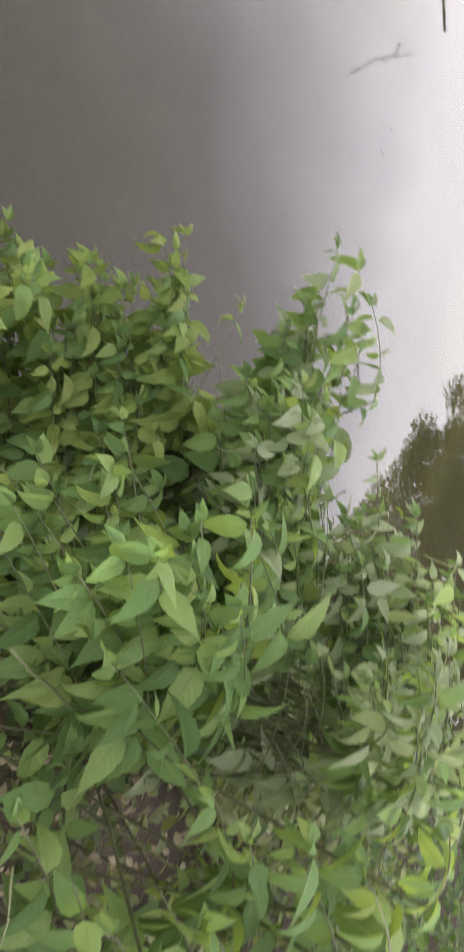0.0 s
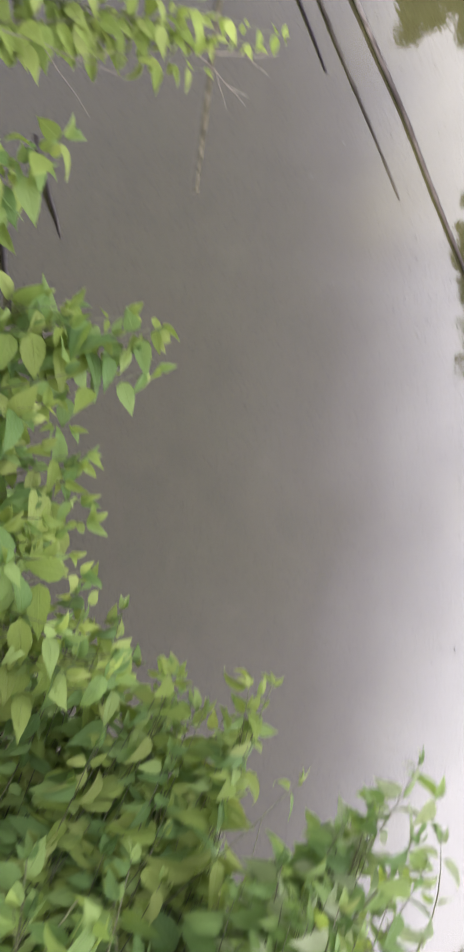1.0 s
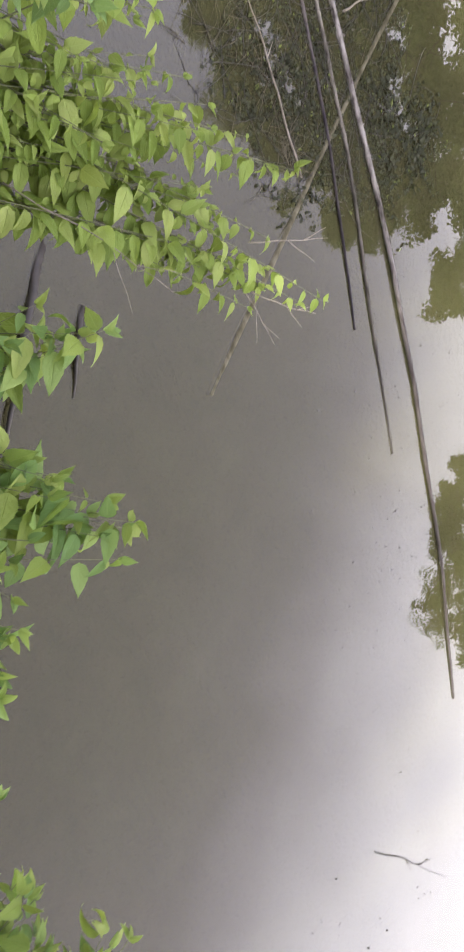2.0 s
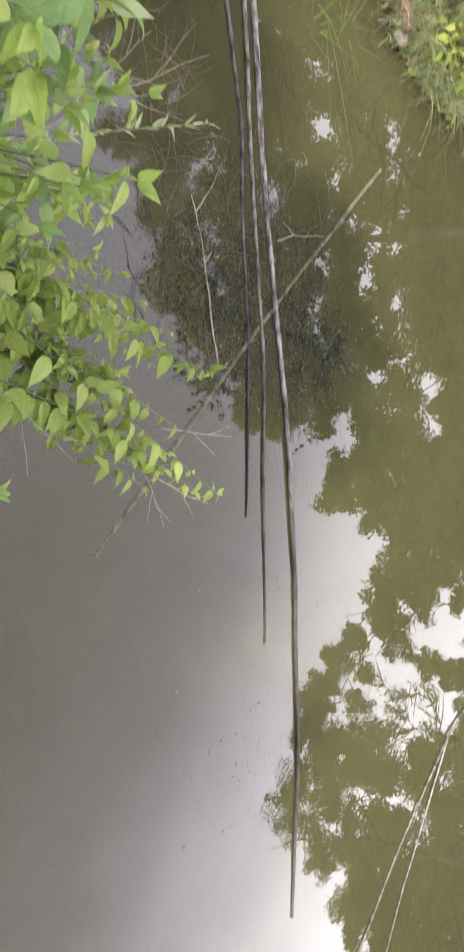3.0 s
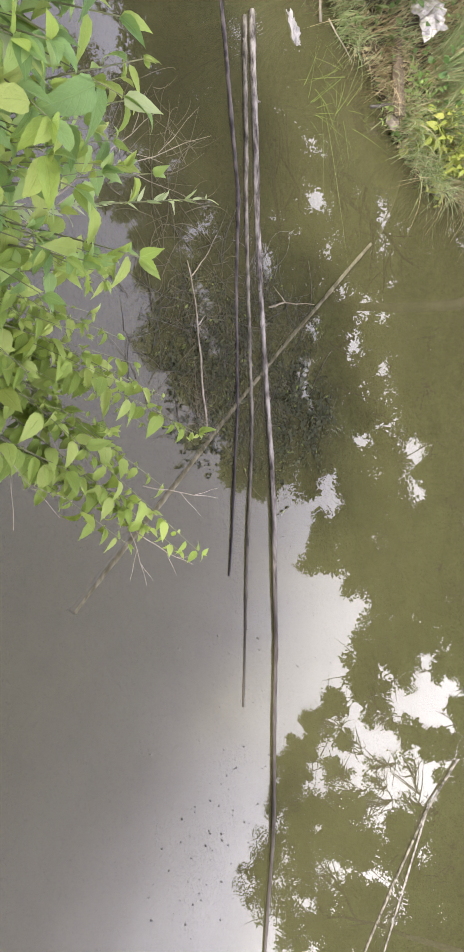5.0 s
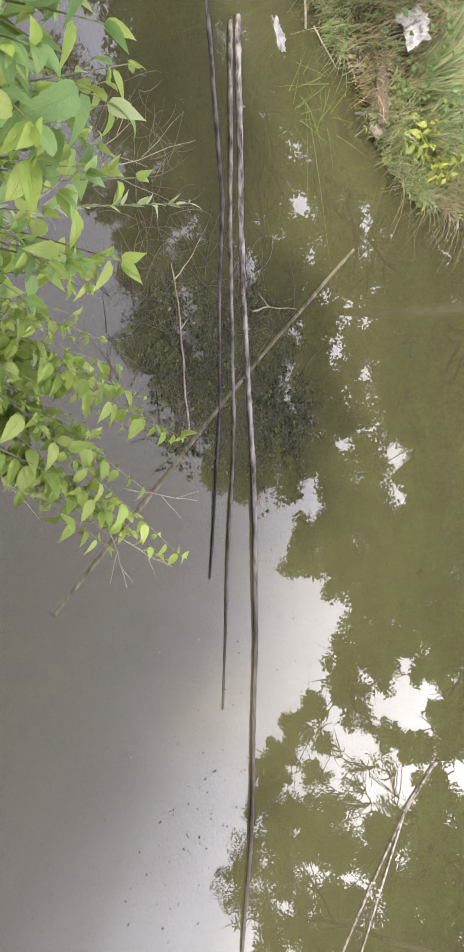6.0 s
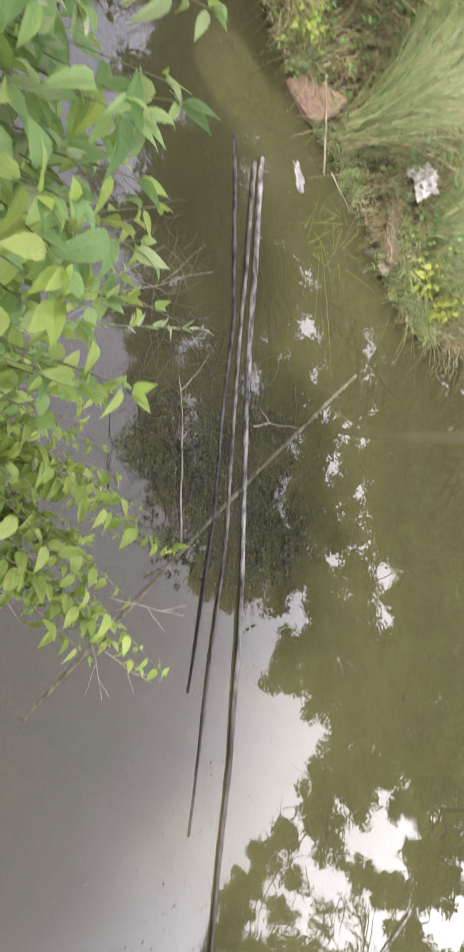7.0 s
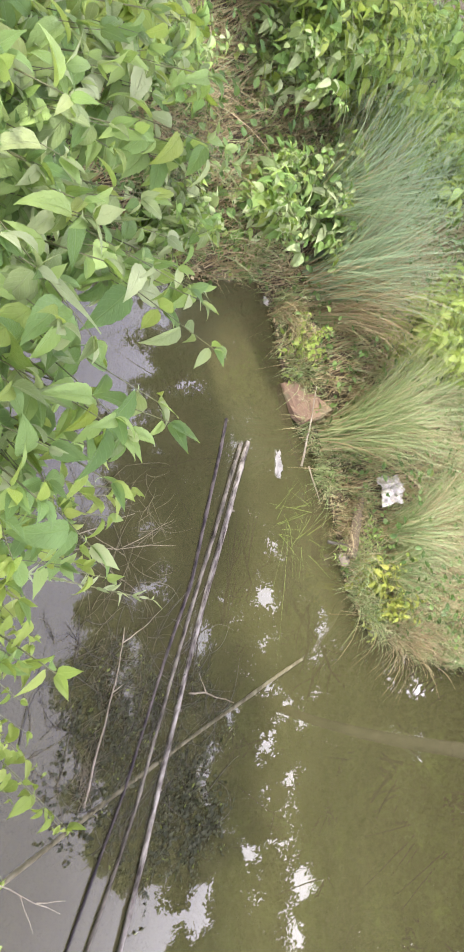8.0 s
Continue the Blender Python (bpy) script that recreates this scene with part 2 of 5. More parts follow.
def gather(parts):
    """Joins (vertices, faces) lists."""
    verts, faces = [], []
    for v, f in parts:
        n = len(verts)
        verts += list(v)
        faces += [tuple(i + n for i in q) for q in f]
    return verts, faces


# ---- the ground: one sheet with the pond's hollow in it, and the water ----
SHORE = [(-3.72, 2.72), (-3.2, 2.2), (-2.6, 1.55), (-2.1, 1.05), (-1.5, 0.72), (-0.6, 0.5), (0.2, 0.42), (0.9, 0.22), (1.8, -0.25), (2.8, -0.7), (4.2, -1.15), (6, -1.9), (10, -4.5),
         (16, -9), (24, -6), (28, 2), (24, 12), (14, 16), (6, 15.5), (1, 14.5), (-3.2, 12.5), (-3.3, 9), (-2.75, 7.6), (-2.5, 6.6), (-2.38, 5.8), (-2.32, 5.35), (-2.38, 5.02),
         (-2.48, 4.68), (-2.7, 4.5), (-2.85, 4.3), (-3.05, 3.9), (-3.2, 3.6), (-3.4, 3.3), (-3.65, 2.95)]


def shore_distance(x, y):
    """Distance from the water's edge: outside the pond positive, in it negative."""
    x, y = np.asarray(x, float), np.asarray(y, float)
    best, inside = np.full(x.shape, 1e9), np.zeros(x.shape, bool)
    for (ax, ay), (bx, by) in zip(SHORE, SHORE[1:] + SHORE[:1]):
        dx, dy = bx - ax, by - ay
        u = np.clip(((x - ax) * dx + (y - ay) * dy) / (dx * dx + dy * dy), 0, 1)
        best = np.minimum(best, np.hypot(x - ax - u * dx, y - ay - u * dy))
        if ay != by:
            inside ^= ((ay > y) != (by > y)) & (x < (bx - ax) * (y - ay) / (by - ay) + ax)
    return np.where(inside, -best, best)


def ground_height(x, y):
    x, y = np.asarray(x, float), np.asarray(y, float)
    s = shore_distance(x, y) + 0.04 * np.sin(x * 11.3 + 2 * np.sin(y * 9.1)) * np.sin(y * 13.7 + 1.5 * np.sin(x * 7.9)) + 0.05 * np.sin(x * 5.1 + 1.3 * np.sin(y * 3.7)) + 0.03 * np.sin(y * 9.3 + x * 2.0)
    near = np.clip((4.6 - np.hypot(x - 0.6, y + 0.8)) / 2.6, 0, 1)
    near = near * near * (3 - 2 * near)
    top = 0.32 + 0.73 * near
    out = top * (1 - np.exp(-np.maximum(s, 0) / (0.4 - 0.1 * near))) + 0.04 * np.clip(s, 0, 25)
    under = -0.7 * (1 - np.exp(np.minimum(s, 0) / 0.6))
    lumps = 0.025 * np.sin(x * 7.7 + 2 * np.sin(y * 2.3)) * np.sin(y * 6.1 + 1.7 * np.sin(x * 3.1)) + 0.01 * np.sin(x * 23 + y * 17)
    return np.where(s > 0, out, under) + lumps * np.clip(1.3 - s / 30, 0.2, 1)


def spaced(low, high, middle, n):
    """Grid lines that lie close in the middle and far apart outside."""
    u = np.linspace(-1, 1, n)
    v = np.sinh(u * 5.2) / np.sinh(5.2)
    return middle + np.where(v < 0, v * (middle - low), v * (high - middle))


def build_ground():
    xs, ys = spaced(-400, 400, -0.8, 300), spaced(-400, 400, 1.8, 300)
    gx, gy = np.meshgrid(xs, ys)
    gz = ground_height(gx, gy)
    n = len(xs)
    verts = np.stack([gx.ravel(), gy.ravel(), gz.ravel()], 1)
    idx = np.arange(n * n).reshape(n, n)
    faces = np.stack([idx[:-1, :-1], idx[:-1, 1:], idx[1:, 1:], idx[1:, :-1]], -1).reshape(-1, 4)
    ob = new("ground", mesh_of("ground", verts.tolist(), faces.tolist(), SOIL))
    tagged(ob, "brown earth bank with leaf litter round a pond", "ground", kind="structure")
    n = 60
    xs, ys = np.linspace(-8, 32, n), np.linspace(-12, 20, n)
    verts = [(x, y, 0.0) for y in ys for x in xs]
    faces = [(j * n + i, j * n + i + 1, (j + 1) * n + i + 1, (j + 1) * n + i) for j in range(n - 1) for i in range(n - 1)]
    ob = new("water", mesh_of("water", verts, faces, WATER))
    tagged(ob, "still olive pond water mirroring trees and clouds", "pond", kind="structure")


build_ground()


# ---- poles and sticks on the water ----
def knotted_pole(name, points, r0, r1, mat, label, knots=0.42, seed=1, category="pole"):
    """A long thin pole with swollen knots and a slight crook, and cut stubs."""
    rng = random.Random(seed)
    pts = [Vector(p) for p in points]
    total = sum((b - a).length for a, b in zip(pts, pts[1:]))
    n = int(total / 0.05)
    line, radii = [], []
    lengths = np.cumsum([0] + [(b - a).length for a, b in zip(pts, pts[1:])])
    next_knot, knot_at = 0.2, []
    while next_knot < total:
        knot_at.append(next_knot)
        next_knot += knots * rng.uniform(0.6, 1.3)
    phase = rng.uniform(0, 6)
    for i in range(n + 1):
        s = total * i / n
        k = min(int(np.searchsorted(lengths, s, side="right")) - 1, len(pts) - 2)
        u = (s - lengths[k]) / (lengths[k + 1] - lengths[k])
        p = pts[k].lerp(pts[k + 1], u)
        p += Vector((0, 0.006 * math.sin(s * 2.6 + phase) + 0.003 * math.sin(s * 7 + phase), 0.003 * math.sin(s * 3.1)))
        r = r0 + (r1 - r0) * s / total
        r *= 1 + 0.22 * max((math.exp(-((s - a) / 0.03) ** 2) for a in knot_at), default=0) + 0.05 * math.sin(s * 31)
        line.append(p)
        radii.append(r)
    origin = line[n // 2].copy()
    ob = thing(name, origin, label, category)
    v, f = tube([p - origin for p in line], radii, 8)
    piece("shaft", mesh_of(name + "_shaft", v, f, mat), ob)
    for a in knot_at:
        if rng.random() < 0.4:
            i = int(a / total * n)
            out = Vector((rng.uniform(-0.5, 0.5), rng.uniform(-1, 1), rng.uniform(0.1, 0.8))).normalized()
            v, f = tube([line[i] - origin, line[i] - origin + out * radii[i] * 1.9], [radii[i] * 0.45, radii[i] * 0.3], 5)
            piece("branch_stub", mesh_of("branch_stub", v, f, mat), ob)
    return ob


def pole_material(name, low, mid, high, shaded_end=(0.3, 1.9)):
    return rough_material(name, [(0.36, low), (0.48, mid), (0.62, high)], 13, 0.92, 0.6, 0.004, 6, stretch=(0.8, 3, 3), sheen=1.2, shaded_end=shaded_end)


POLE_PALE = pole_material("weathered_pole", (0.045, 0.038, 0.035), (0.22, 0.2, 0.18), (0.44, 0.41, 0.375), (0.2, 1.2))
POLE_GREY = pole_material("grey_pole", (0.04, 0.036, 0.03), (0.17, 0.155, 0.13), (0.34, 0.31, 0.26))
POLE_DARK = pole_material("dark_pole", (0.03, 0.026, 0.032), (0.085, 0.075, 0.075), (0.2, 0.175, 0.16))
POLE_OLIVE = pole_material("olive_branch", (0.07, 0.064, 0.038), (0.13, 0.12, 0.075), (0.21, 0.195, 0.135), None)

knotted_pole("long_pole", [(-2.62, 3.11, 0.008), (-1.02, 3.10, 0.006), (0.2, 3.15, 0.012), (0.82, 3.13, 0.012), (1.88, 3.03, 0.008), (2.61, 2.91, 0.004)], 0.0172, 0.0068, POLE_PALE,
             "long pale weathered wooden pole with knots floating on the pond", seed=3)
knotted_pole("pole", [(-2.56, 3.05, 0.006), (-1.0, 2.99, 0.005), (-0.39, 2.99, 0.005), (1.1, 2.845, 0.003)], 0.0132, 0.006, POLE_GREY,
             "thinner grey wooden pole floating beside a longer pole", seed=4)
knotted_pole("pole", [(-2.62, 2.85, -0.004), (-1.54, 2.94, 0.005), (-0.38, 2.87, 0.006), (0.43, 2.76, 0.003)], 0.0122, 0.005, POLE_DARK,
             "dark slightly bowed pole floating on the pond", seed=5)
knotted_pole("sunken_branch", [(-1.63, 4.34, 0.0), (-0.46, 2.89, -0.005), (-0.25, 2.65, -0.009), (0.47, 1.82, -0.013)], 0.011, 0.017, POLE_OLIVE,
             "long olive branch that slides under the water at one end", seed=6, category="branch")
knotted_pole("thin_pole", [(2.14, 5.36, 0.01), (2.33, 4.8, 0.012), (2.84, 3.97, 0.008), (3.73, 2.73, 0.005)], 0.008, 0.004, POLE_GREY,
             "thin bent pole lying on the water far from the bank", seed=7)
knotted_pole("thin_pole", [(2.3, 4.84, 0.012), (3.06, 4.07, 0.012), (3.3, 3.88, 0.008), (3.68, 3.54, 0.005)], 0.0065, 0.0035, POLE_PALE,
             "thin pale pole crossing another on the water", seed=8)


# ---- leaves ----
def leaf_mesh(name, mat, width=0.62, curl=0.25, fold=0.22, stations=11, teeth=0.035, twist=0.0):
    """A pointed oval leaf of length 1 along y, with a toothed rim, folded along its midrib and curled down at the tip."""
    verts, faces = [], []
    across = (-1.0, -0.55, 0.0, 0.55, 1.0)
    for i in range(stations + 1):
        u = i / stations
        w = width * 0.5 * (2.26 * u ** 0.55 * (1 - u) ** 1.3 if 0 < u < 1 else 0.012)
        w *= 1 + (teeth if i % 2 else -teeth)
        a = curl * u * u
        y, z = u * math.cos(a * 0.8), -curl * u * u * 0.55
        for c in across:
            lift = abs(c) * w * fold * 2 - (0.05 * (abs(c) - 0.55) if abs(c) > 0.9 else 0)
            roll = twist * u
            x, h = c * w, lift
            verts.append((x * math.cos(roll) - h * math.sin(roll), y, z + x * math.sin(roll) + h * math.cos(roll)))
    for i in range(stations):
        for k in range(4):
            a = i * 5 + k
            faces.append((a, a + 1, a + 6, a + 5))
    me = mesh_of(name, verts, faces, mat)
    flat = []
    for i in range(stations + 1):
        flat += [(c * 0.3, i / stations) for c in across]
    layer = me.uv_layers.new(name="UVMap")
    layer.data.foreach_set("uv", [q for loop in me.loops for q in flat[loop.vertex_index]])
    return me


def leaf_set(name, mat, **more):
    made = []
    for width, curl, fold, twist in ((0.66, 0.25, 0.2, 0.0), (0.74, 0.55, 0.12, 0.3), (0.6, 1.0, 0.3, -0.25), (0.78, 0.2, 0.08, 0.2), (0.55, 0.6, 0.45, -0.35), (0.7, 0.8, 0.25, 0.1)):
        made.append(leaf_mesh(name, mat, width * 0.88, curl, fold, twist=twist, **more))
    return made


LEAVES = leaf_set("leaf", LEAF_MATS["shrub_leaf"][0])
BIG_LEAVES = leaf_set("broad_leaf", LEAF_MATS["broad_leaf"][0], stations=13)
PALE_LEAVES = leaf_set("pale_leaf", LEAF_MATS["pale_leaf"][0])
FRESH_LEAVES = leaf_set("fresh_leaf", LEAF_MATS["yellow_green_leaf"][0])
YELLOW_LEAVES = leaf_set("yellow_leaf", LEAF_MATS["yellowing_leaf"][0])


def joined_leaves(name, bucket):
    """One mesh out of (leaf mesh, pose) pairs, which keeps the leaves' own flat coordinates for their veins."""
    verts, faces, uvs, count = [], [], [], 0
    for me, m in bucket:
        co = np.empty(len(me.vertices) * 3)
        me.vertices.foreach_get("co", co)
        mat = np.array(m)
        verts.append(co.reshape(-1, 3) @ mat[:3, :3].T + mat[:3, 3])
        quads = np.array([p.vertices[:] for p in me.polygons])
        faces.append(quads + count)
        uv = np.empty(len(me.loops) * 2)
        me.uv_layers[0].data.foreach_get("uv", uv)
        uvs.append(uv)
        count += len(me.vertices)
    mats = [pair for pair in LEAF_MATS.values() if any(b[0].materials[0] == pair[0] for b in bucket)]
    which = [next(k for k, pair in enumerate(mats) if pair[0] == me.materials[0]) for me, _ in bucket for _ in me.polygons]
    me = mesh_of(name, np.concatenate(verts).tolist(), np.concatenate(faces).tolist(), [pair[1] for pair in mats], face_mats=which)
    me.uv_layers.new(name="UVMap").data.foreach_set("uv", np.concatenate(uvs))
    return me


HANG = Vector((0.35, -0.15, -0.5))
FALL = Vector((-0.05, -0.4, -0.45))


def leaf_pose(at, way, normal, size):
    y = Vector(way).normalized()
    z = Vector(normal)
    z = (z - y * z.dot(y)).normalized()
    x = y.cross(z)
    m = Matrix((x, y, z)).transposed().to_4x4()
    return Matrix.Translation(at) @ m @ Matrix.Diagonal((size, size, size, 1))


GAPS = ((Vector((1.75, -1.2, 0.97)), Vector((0.7, -0.48, 1.89)), 0.1), (Vector((0.8, 0.06, 1.72)), Vector((1.2, 0.1, 1.34)), 0.06), (Vector((0.95, -0.39, 1.89)), Vector((1.4, -0.54, 1.61)), 0.1))


def in_gap(p):
    """Whether a place lies in the bare lane above the patch of open earth, or between the two tall shrubs."""
    for a, b, wide in GAPS:
        u = max(0.0, min(1.0, (p - a).dot(b - a) / (b - a).length_squared))
        if (p - a.lerp(b, u)).length < wide:
            return True
    return False


def shoot(parent, line, rng, meshes, size, gap=0.045, start=0.35, radius=0.004, hang=HANG, stem_mat=None, name="stem", bucket=None):
    """One stem along line with leaves in crossed pairs from start to its tip; into the bucket, where one is given, go leaves to be joined."""
    radii = [radius * (1 - 0.75 * i / (len(line) - 1)) for i in range(len(line))]
    stem = tube(line, radii, 5)
    if bucket is None:
        piece(name, mesh_of(name, *stem, stem_mat or STEM), parent)

    def leaf(m):
        if in_gap(parent.location + m.translation):
            return
        if bucket is None:
            piece("leaf", rng.choice(meshes), parent, m)
        else:
            bucket.append((rng.choice(meshes), m))
    lengths = [0.0]
    for a, b in zip(line, line[1:]):
        lengths.append(lengths[-1] + (b - a).length)
    total, s, turn = lengths[-1], lengths[-1] * start, rng.uniform(0, 3)
    while s < total:
        k = max(i for i in range(len(line) - 1) if lengths[i] <= s)
        u = (s - lengths[k]) / max(1e-6, lengths[k + 1] - lengths[k])
        at, ahead = line[k].lerp(line[k + 1], u), (line[k + 1] - line[k]).normalized()
        side = ahead.cross(Vector((0.2, 0.1, 1))).normalized()
        other = ahead.cross(side)
        left = (total - s) / total
        big = size * min(1.0, 0.62 + 1.8 * left) * rng.uniform(0.45, 1.45)
        for flip in (1, -1):
            if rng.random() < 0.1:
                continue
            out = (side * math.cos(turn) + other * math.sin(turn)) * flip
            way = out * 0.75 + ahead * 0.3 + hang * rng.uniform(0.5, 1.4) + Vector([rng.uniform(-0.3, 0.3) for _ in range(3)])
            up = Vector((rng.uniform(-0.6, 0.6), rng.uniform(-0.6, 0.6), 1.0)) + out * 0.25
            stalk = way.normalized() * big * 0.12
            leaf(leaf_pose(at + stalk * 0.6, way, up, big))
        turn += math.pi / 2 + rng.uniform(-0.3, 0.3)
        s += gap * rng.uniform(0.75, 1.3)
    for k in range(3):
        way = (line[-1] - line[-2]).normalized() + Vector([rng.uniform(-0.8, 0.8) for _ in range(3)])
        leaf(leaf_pose(line[-1], way, (rng.uniform(-0.6, 0.6), rng.uniform(-0.6, 0.6), 1), size * rng.uniform(0.3, 0.55)))
    return stem


def shrub(shoots, label, seed, meshes, size, extra=1, spread=0.07, gap=0.045, hang=HANG, group="shrubs on the near bank", name="shrub", start=0.35, rise=0.03, singly=True):
    """A shrub: stems that rise from its foot on the bank through a middle point each to a tip, and thinner stems beside them."""
    rng = random.Random(seed)
    foot = Vector((sum(s[0] for s in shoots) / len(shoots), sum(s[1] for s in shoots) / len(shoots), 0))
    while shore_distance(foot.x, foot.y) < 0.12:
        foot += Vector((-0.01, -0.05, 0)) if foot.y < 2.5 else Vector((-0.05, 0.03, 0))
    foot.z = float(ground_height(foot.x, foot.y)) - 0.02
    ob = thing(name, foot, label, "shrub", group)
    bucket, stems = [], []
    for x, y, z, tx, ty, tz in shoots:
        for k in range(1 + extra):
            j = Vector([rng.gauss(0, spread * 0.6) if k else 0 for _ in range(3)])
            j2 = Vector([rng.gauss(0, spread * 0.8) if k else 0 for _ in range(3)])
            mid, tip = Vector((x, y, z)) + j2 - foot, Vector((tx, ty, tz)) + j - foot
            if k:
                tip = mid.lerp(tip, rng.uniform(0.7, 1.0))
            root = Vector((rng.uniform(-0.35, 0.35), rng.uniform(-0.35, 0.2), 0))
            root.z = max(float(ground_height(foot.x + root.x, foot.y + root.y)), 0.0) - 0.02 - foot.z
            low = bezier(root, (mid - root) * 0.5 + root + Vector((0, 0, 0.1)), mid, 4)
            high = bezier(mid, mid.lerp(tip, 0.5) + Vector((0, 0, rise)), tip, 6)
            made = shoot(ob, low + high[1:], rng, meshes, size, gap, start=start if not k else start * 0.7, radius=0.0036 if not k else 0.0024, hang=hang, bucket=bucket if k or not singly else None)
            if k or not singly:
                stems.append(made)
    if bucket:
        tagged(piece("foliage", joined_leaves("foliage", bucket), ob), kind="stuff")
        tagged(piece("brush", mesh_of("brush", *gather(stems), STEM), ob), kind="stuff")
    return ob


# ---- shrubs on the near bank ----
shrub([(1.27, 0.03, 1.55, 1.07, 0.26, 1.73), (1.35, -0.15, 1.48, 1.09, 0.21, 1.63), (1.31, -0.17, 1.49, 1.07, 0.16, 1.62), (1.39, -0.2, 1.5, 1.14, 0.15, 1.62), (1.35, -0.24, 1.47, 1.1, 0.11, 1.57), (1.27, -0.3, 1.54, 1.01, 0.06, 1.61), (1.25, -0.27, 1.6, 1.03, 0.06, 1.71), (1.36, -0.39, 1.56, 1.16, 0.02, 1.65), (1.36, -0.4, 1.46, 1.11, 0.01, 1.51), (1.27, -0.35, 1.56, 1.06, 0.02, 1.66), (1.22, -0.4, 1.6, 1, -0.05, 1.67), (1.34, -0.42, 1.57, 1.15, -0.05, 1.67)],
      "tall green leafy shrub with toothed leaves leaning over the bank", 11, LEAVES + LEAVES + PALE_LEAVES, 0.074, extra=6, gap=0.04, hang=FALL, spread=0.06)
shrub([(0.95, -0.23, 1.01, 0.73, 0.17, 1.18), (1.06, -0.22, 0.98, 0.82, 0.2, 1.15), (1.05, -0.23, 1.12, 0.82, 0.17, 1.27), (1.12, -0.24, 1.12, 0.88, 0.2, 1.26), (1.22, -0.26, 1.04, 0.98, 0.23, 1.19), (1.18, -0.27, 1.2, 0.94, 0.18, 1.33), (1.27, -0.26, 1.17, 1.02, 0.21, 1.31), (1.24, -0.14, 1.25, 0.98, 0.29, 1.41), (1.27, -0.28, 1.24, 1.05, 0.2, 1.38), (1.29, -0.35, 1.23, 1.06, 0.14, 1.34), (1.36, -0.4, 1.24, 1.14, 0.1, 1.33), (1.12, -0.41, 1.01, 0.91, 0.1, 1.13), (1.18, -0.37, 1.03, 0.97, 0.11, 1.16), (1.19, -0.36, 1.21, 0.96, 0.1, 1.32), (1.28, -0.44, 1.2, 1.08, 0.07, 1.3), (1.11, -0.48, 1.13, 0.92, 0, 1.23), (1.22, -0.52, 1.18, 1.01, -0.03, 1.25), (1.14, -0.62, 1.06, 0.94, -0.1, 1.11), (1.26, -0.58, 1.22, 1.09, -0.05, 1.29)],
      "dense green shrub with hanging leaves beside the water", 12, LEAVES + FRESH_LEAVES, 0.075, extra=6, gap=0.042, hang=FALL, spread=0.07)
shrub([(0.97, -0.47, 1.62, 0.66, -0.25, 1.75), (1.01, -0.46, 1.65, 0.7, -0.2, 1.83), (1.03, -0.45, 1.67, 0.76, -0.16, 1.82), (1.06, -0.44, 1.7, 0.8, -0.14, 1.86), (0.94, -0.44, 1.57, 0.77, -0.16, 1.62), (0.88, -0.41, 1.51, 0.68, -0.21, 1.56), (1.01, -0.46, 1.65, 0.77, -0.25, 1.85), (0.97, -0.39, 1.58, 0.84, -0.06, 1.54), (0.9, -0.36, 1.51, 0.75, -0.14, 1.48)],
      "broad-leaved green shrub close to the bare earth", 13, LEAVES, 0.078, extra=3, hang=FALL, start=0.6)
shrub([(1.42, -0.56, 1.77, 1.3, -0.01, 1.71), (1.53, -0.58, 1.77, 1.39, -0.09, 1.77), (1.56, -0.56, 1.82, 1.43, -0.16, 1.85), (1.34, -0.53, 1.81, 1.11, -0.3, 1.92), (1.29, -0.51, 1.95, 1.15, -0.27, 1.99), (1.18, -0.49, 1.95, 1.03, -0.35, 2.02), (1.31, -0.54, 1.78, 1.11, -0.33, 1.82), (1.43, -0.51, 1.75, 1.26, -0.17, 1.74), (1.56, -0.55, 1.83, 1.41, -0.24, 1.82), (1.41, -0.47, 1.7, 1.24, -0.12, 1.71), (1.26, -0.57, 1.7, 1.09, -0.4, 1.82)],
      "green shrub with pale leaf undersides over the pond", 14, LEAVES + PALE_LEAVES + PALE_LEAVES, 0.068, extra=5, hang=Vector((0.1, -0.55, -0.3)), start=0.55, gap=0.04)
shrub([(1.09, -0.74, 1.78, 0.88, -0.5, 1.85), (1.1, -0.73, 1.79, 0.86, -0.51, 1.93), (1.15, -0.72, 1.87, 0.94, -0.51, 1.97), (0.96, -0.77, 1.84, 0.81, -0.6, 1.86), (0.99, -0.76, 1.87, 0.81, -0.59, 1.93), (1.16, -0.77, 1.95, 1.01, -0.56, 1.9), (0.84, -0.75, 1.67, 0.67, -0.54, 1.74), (0.86, -0.8, 1.74, 0.74, -0.61, 1.78), (1.2, -0.74, 2, 1.05, -0.56, 1.99), (1.25, -0.66, 2.01, 1.07, -0.47, 2.08), (0.89, -0.7, 1.52, 0.82, -0.53, 1.64), (0.85, -0.75, 1.86, 0.7, -0.59, 1.9)],
      "low leafy herbs round a patch of bare earth", 15, LEAVES, 0.085, extra=0, hang=FALL, start=0.6, gap=0.055)
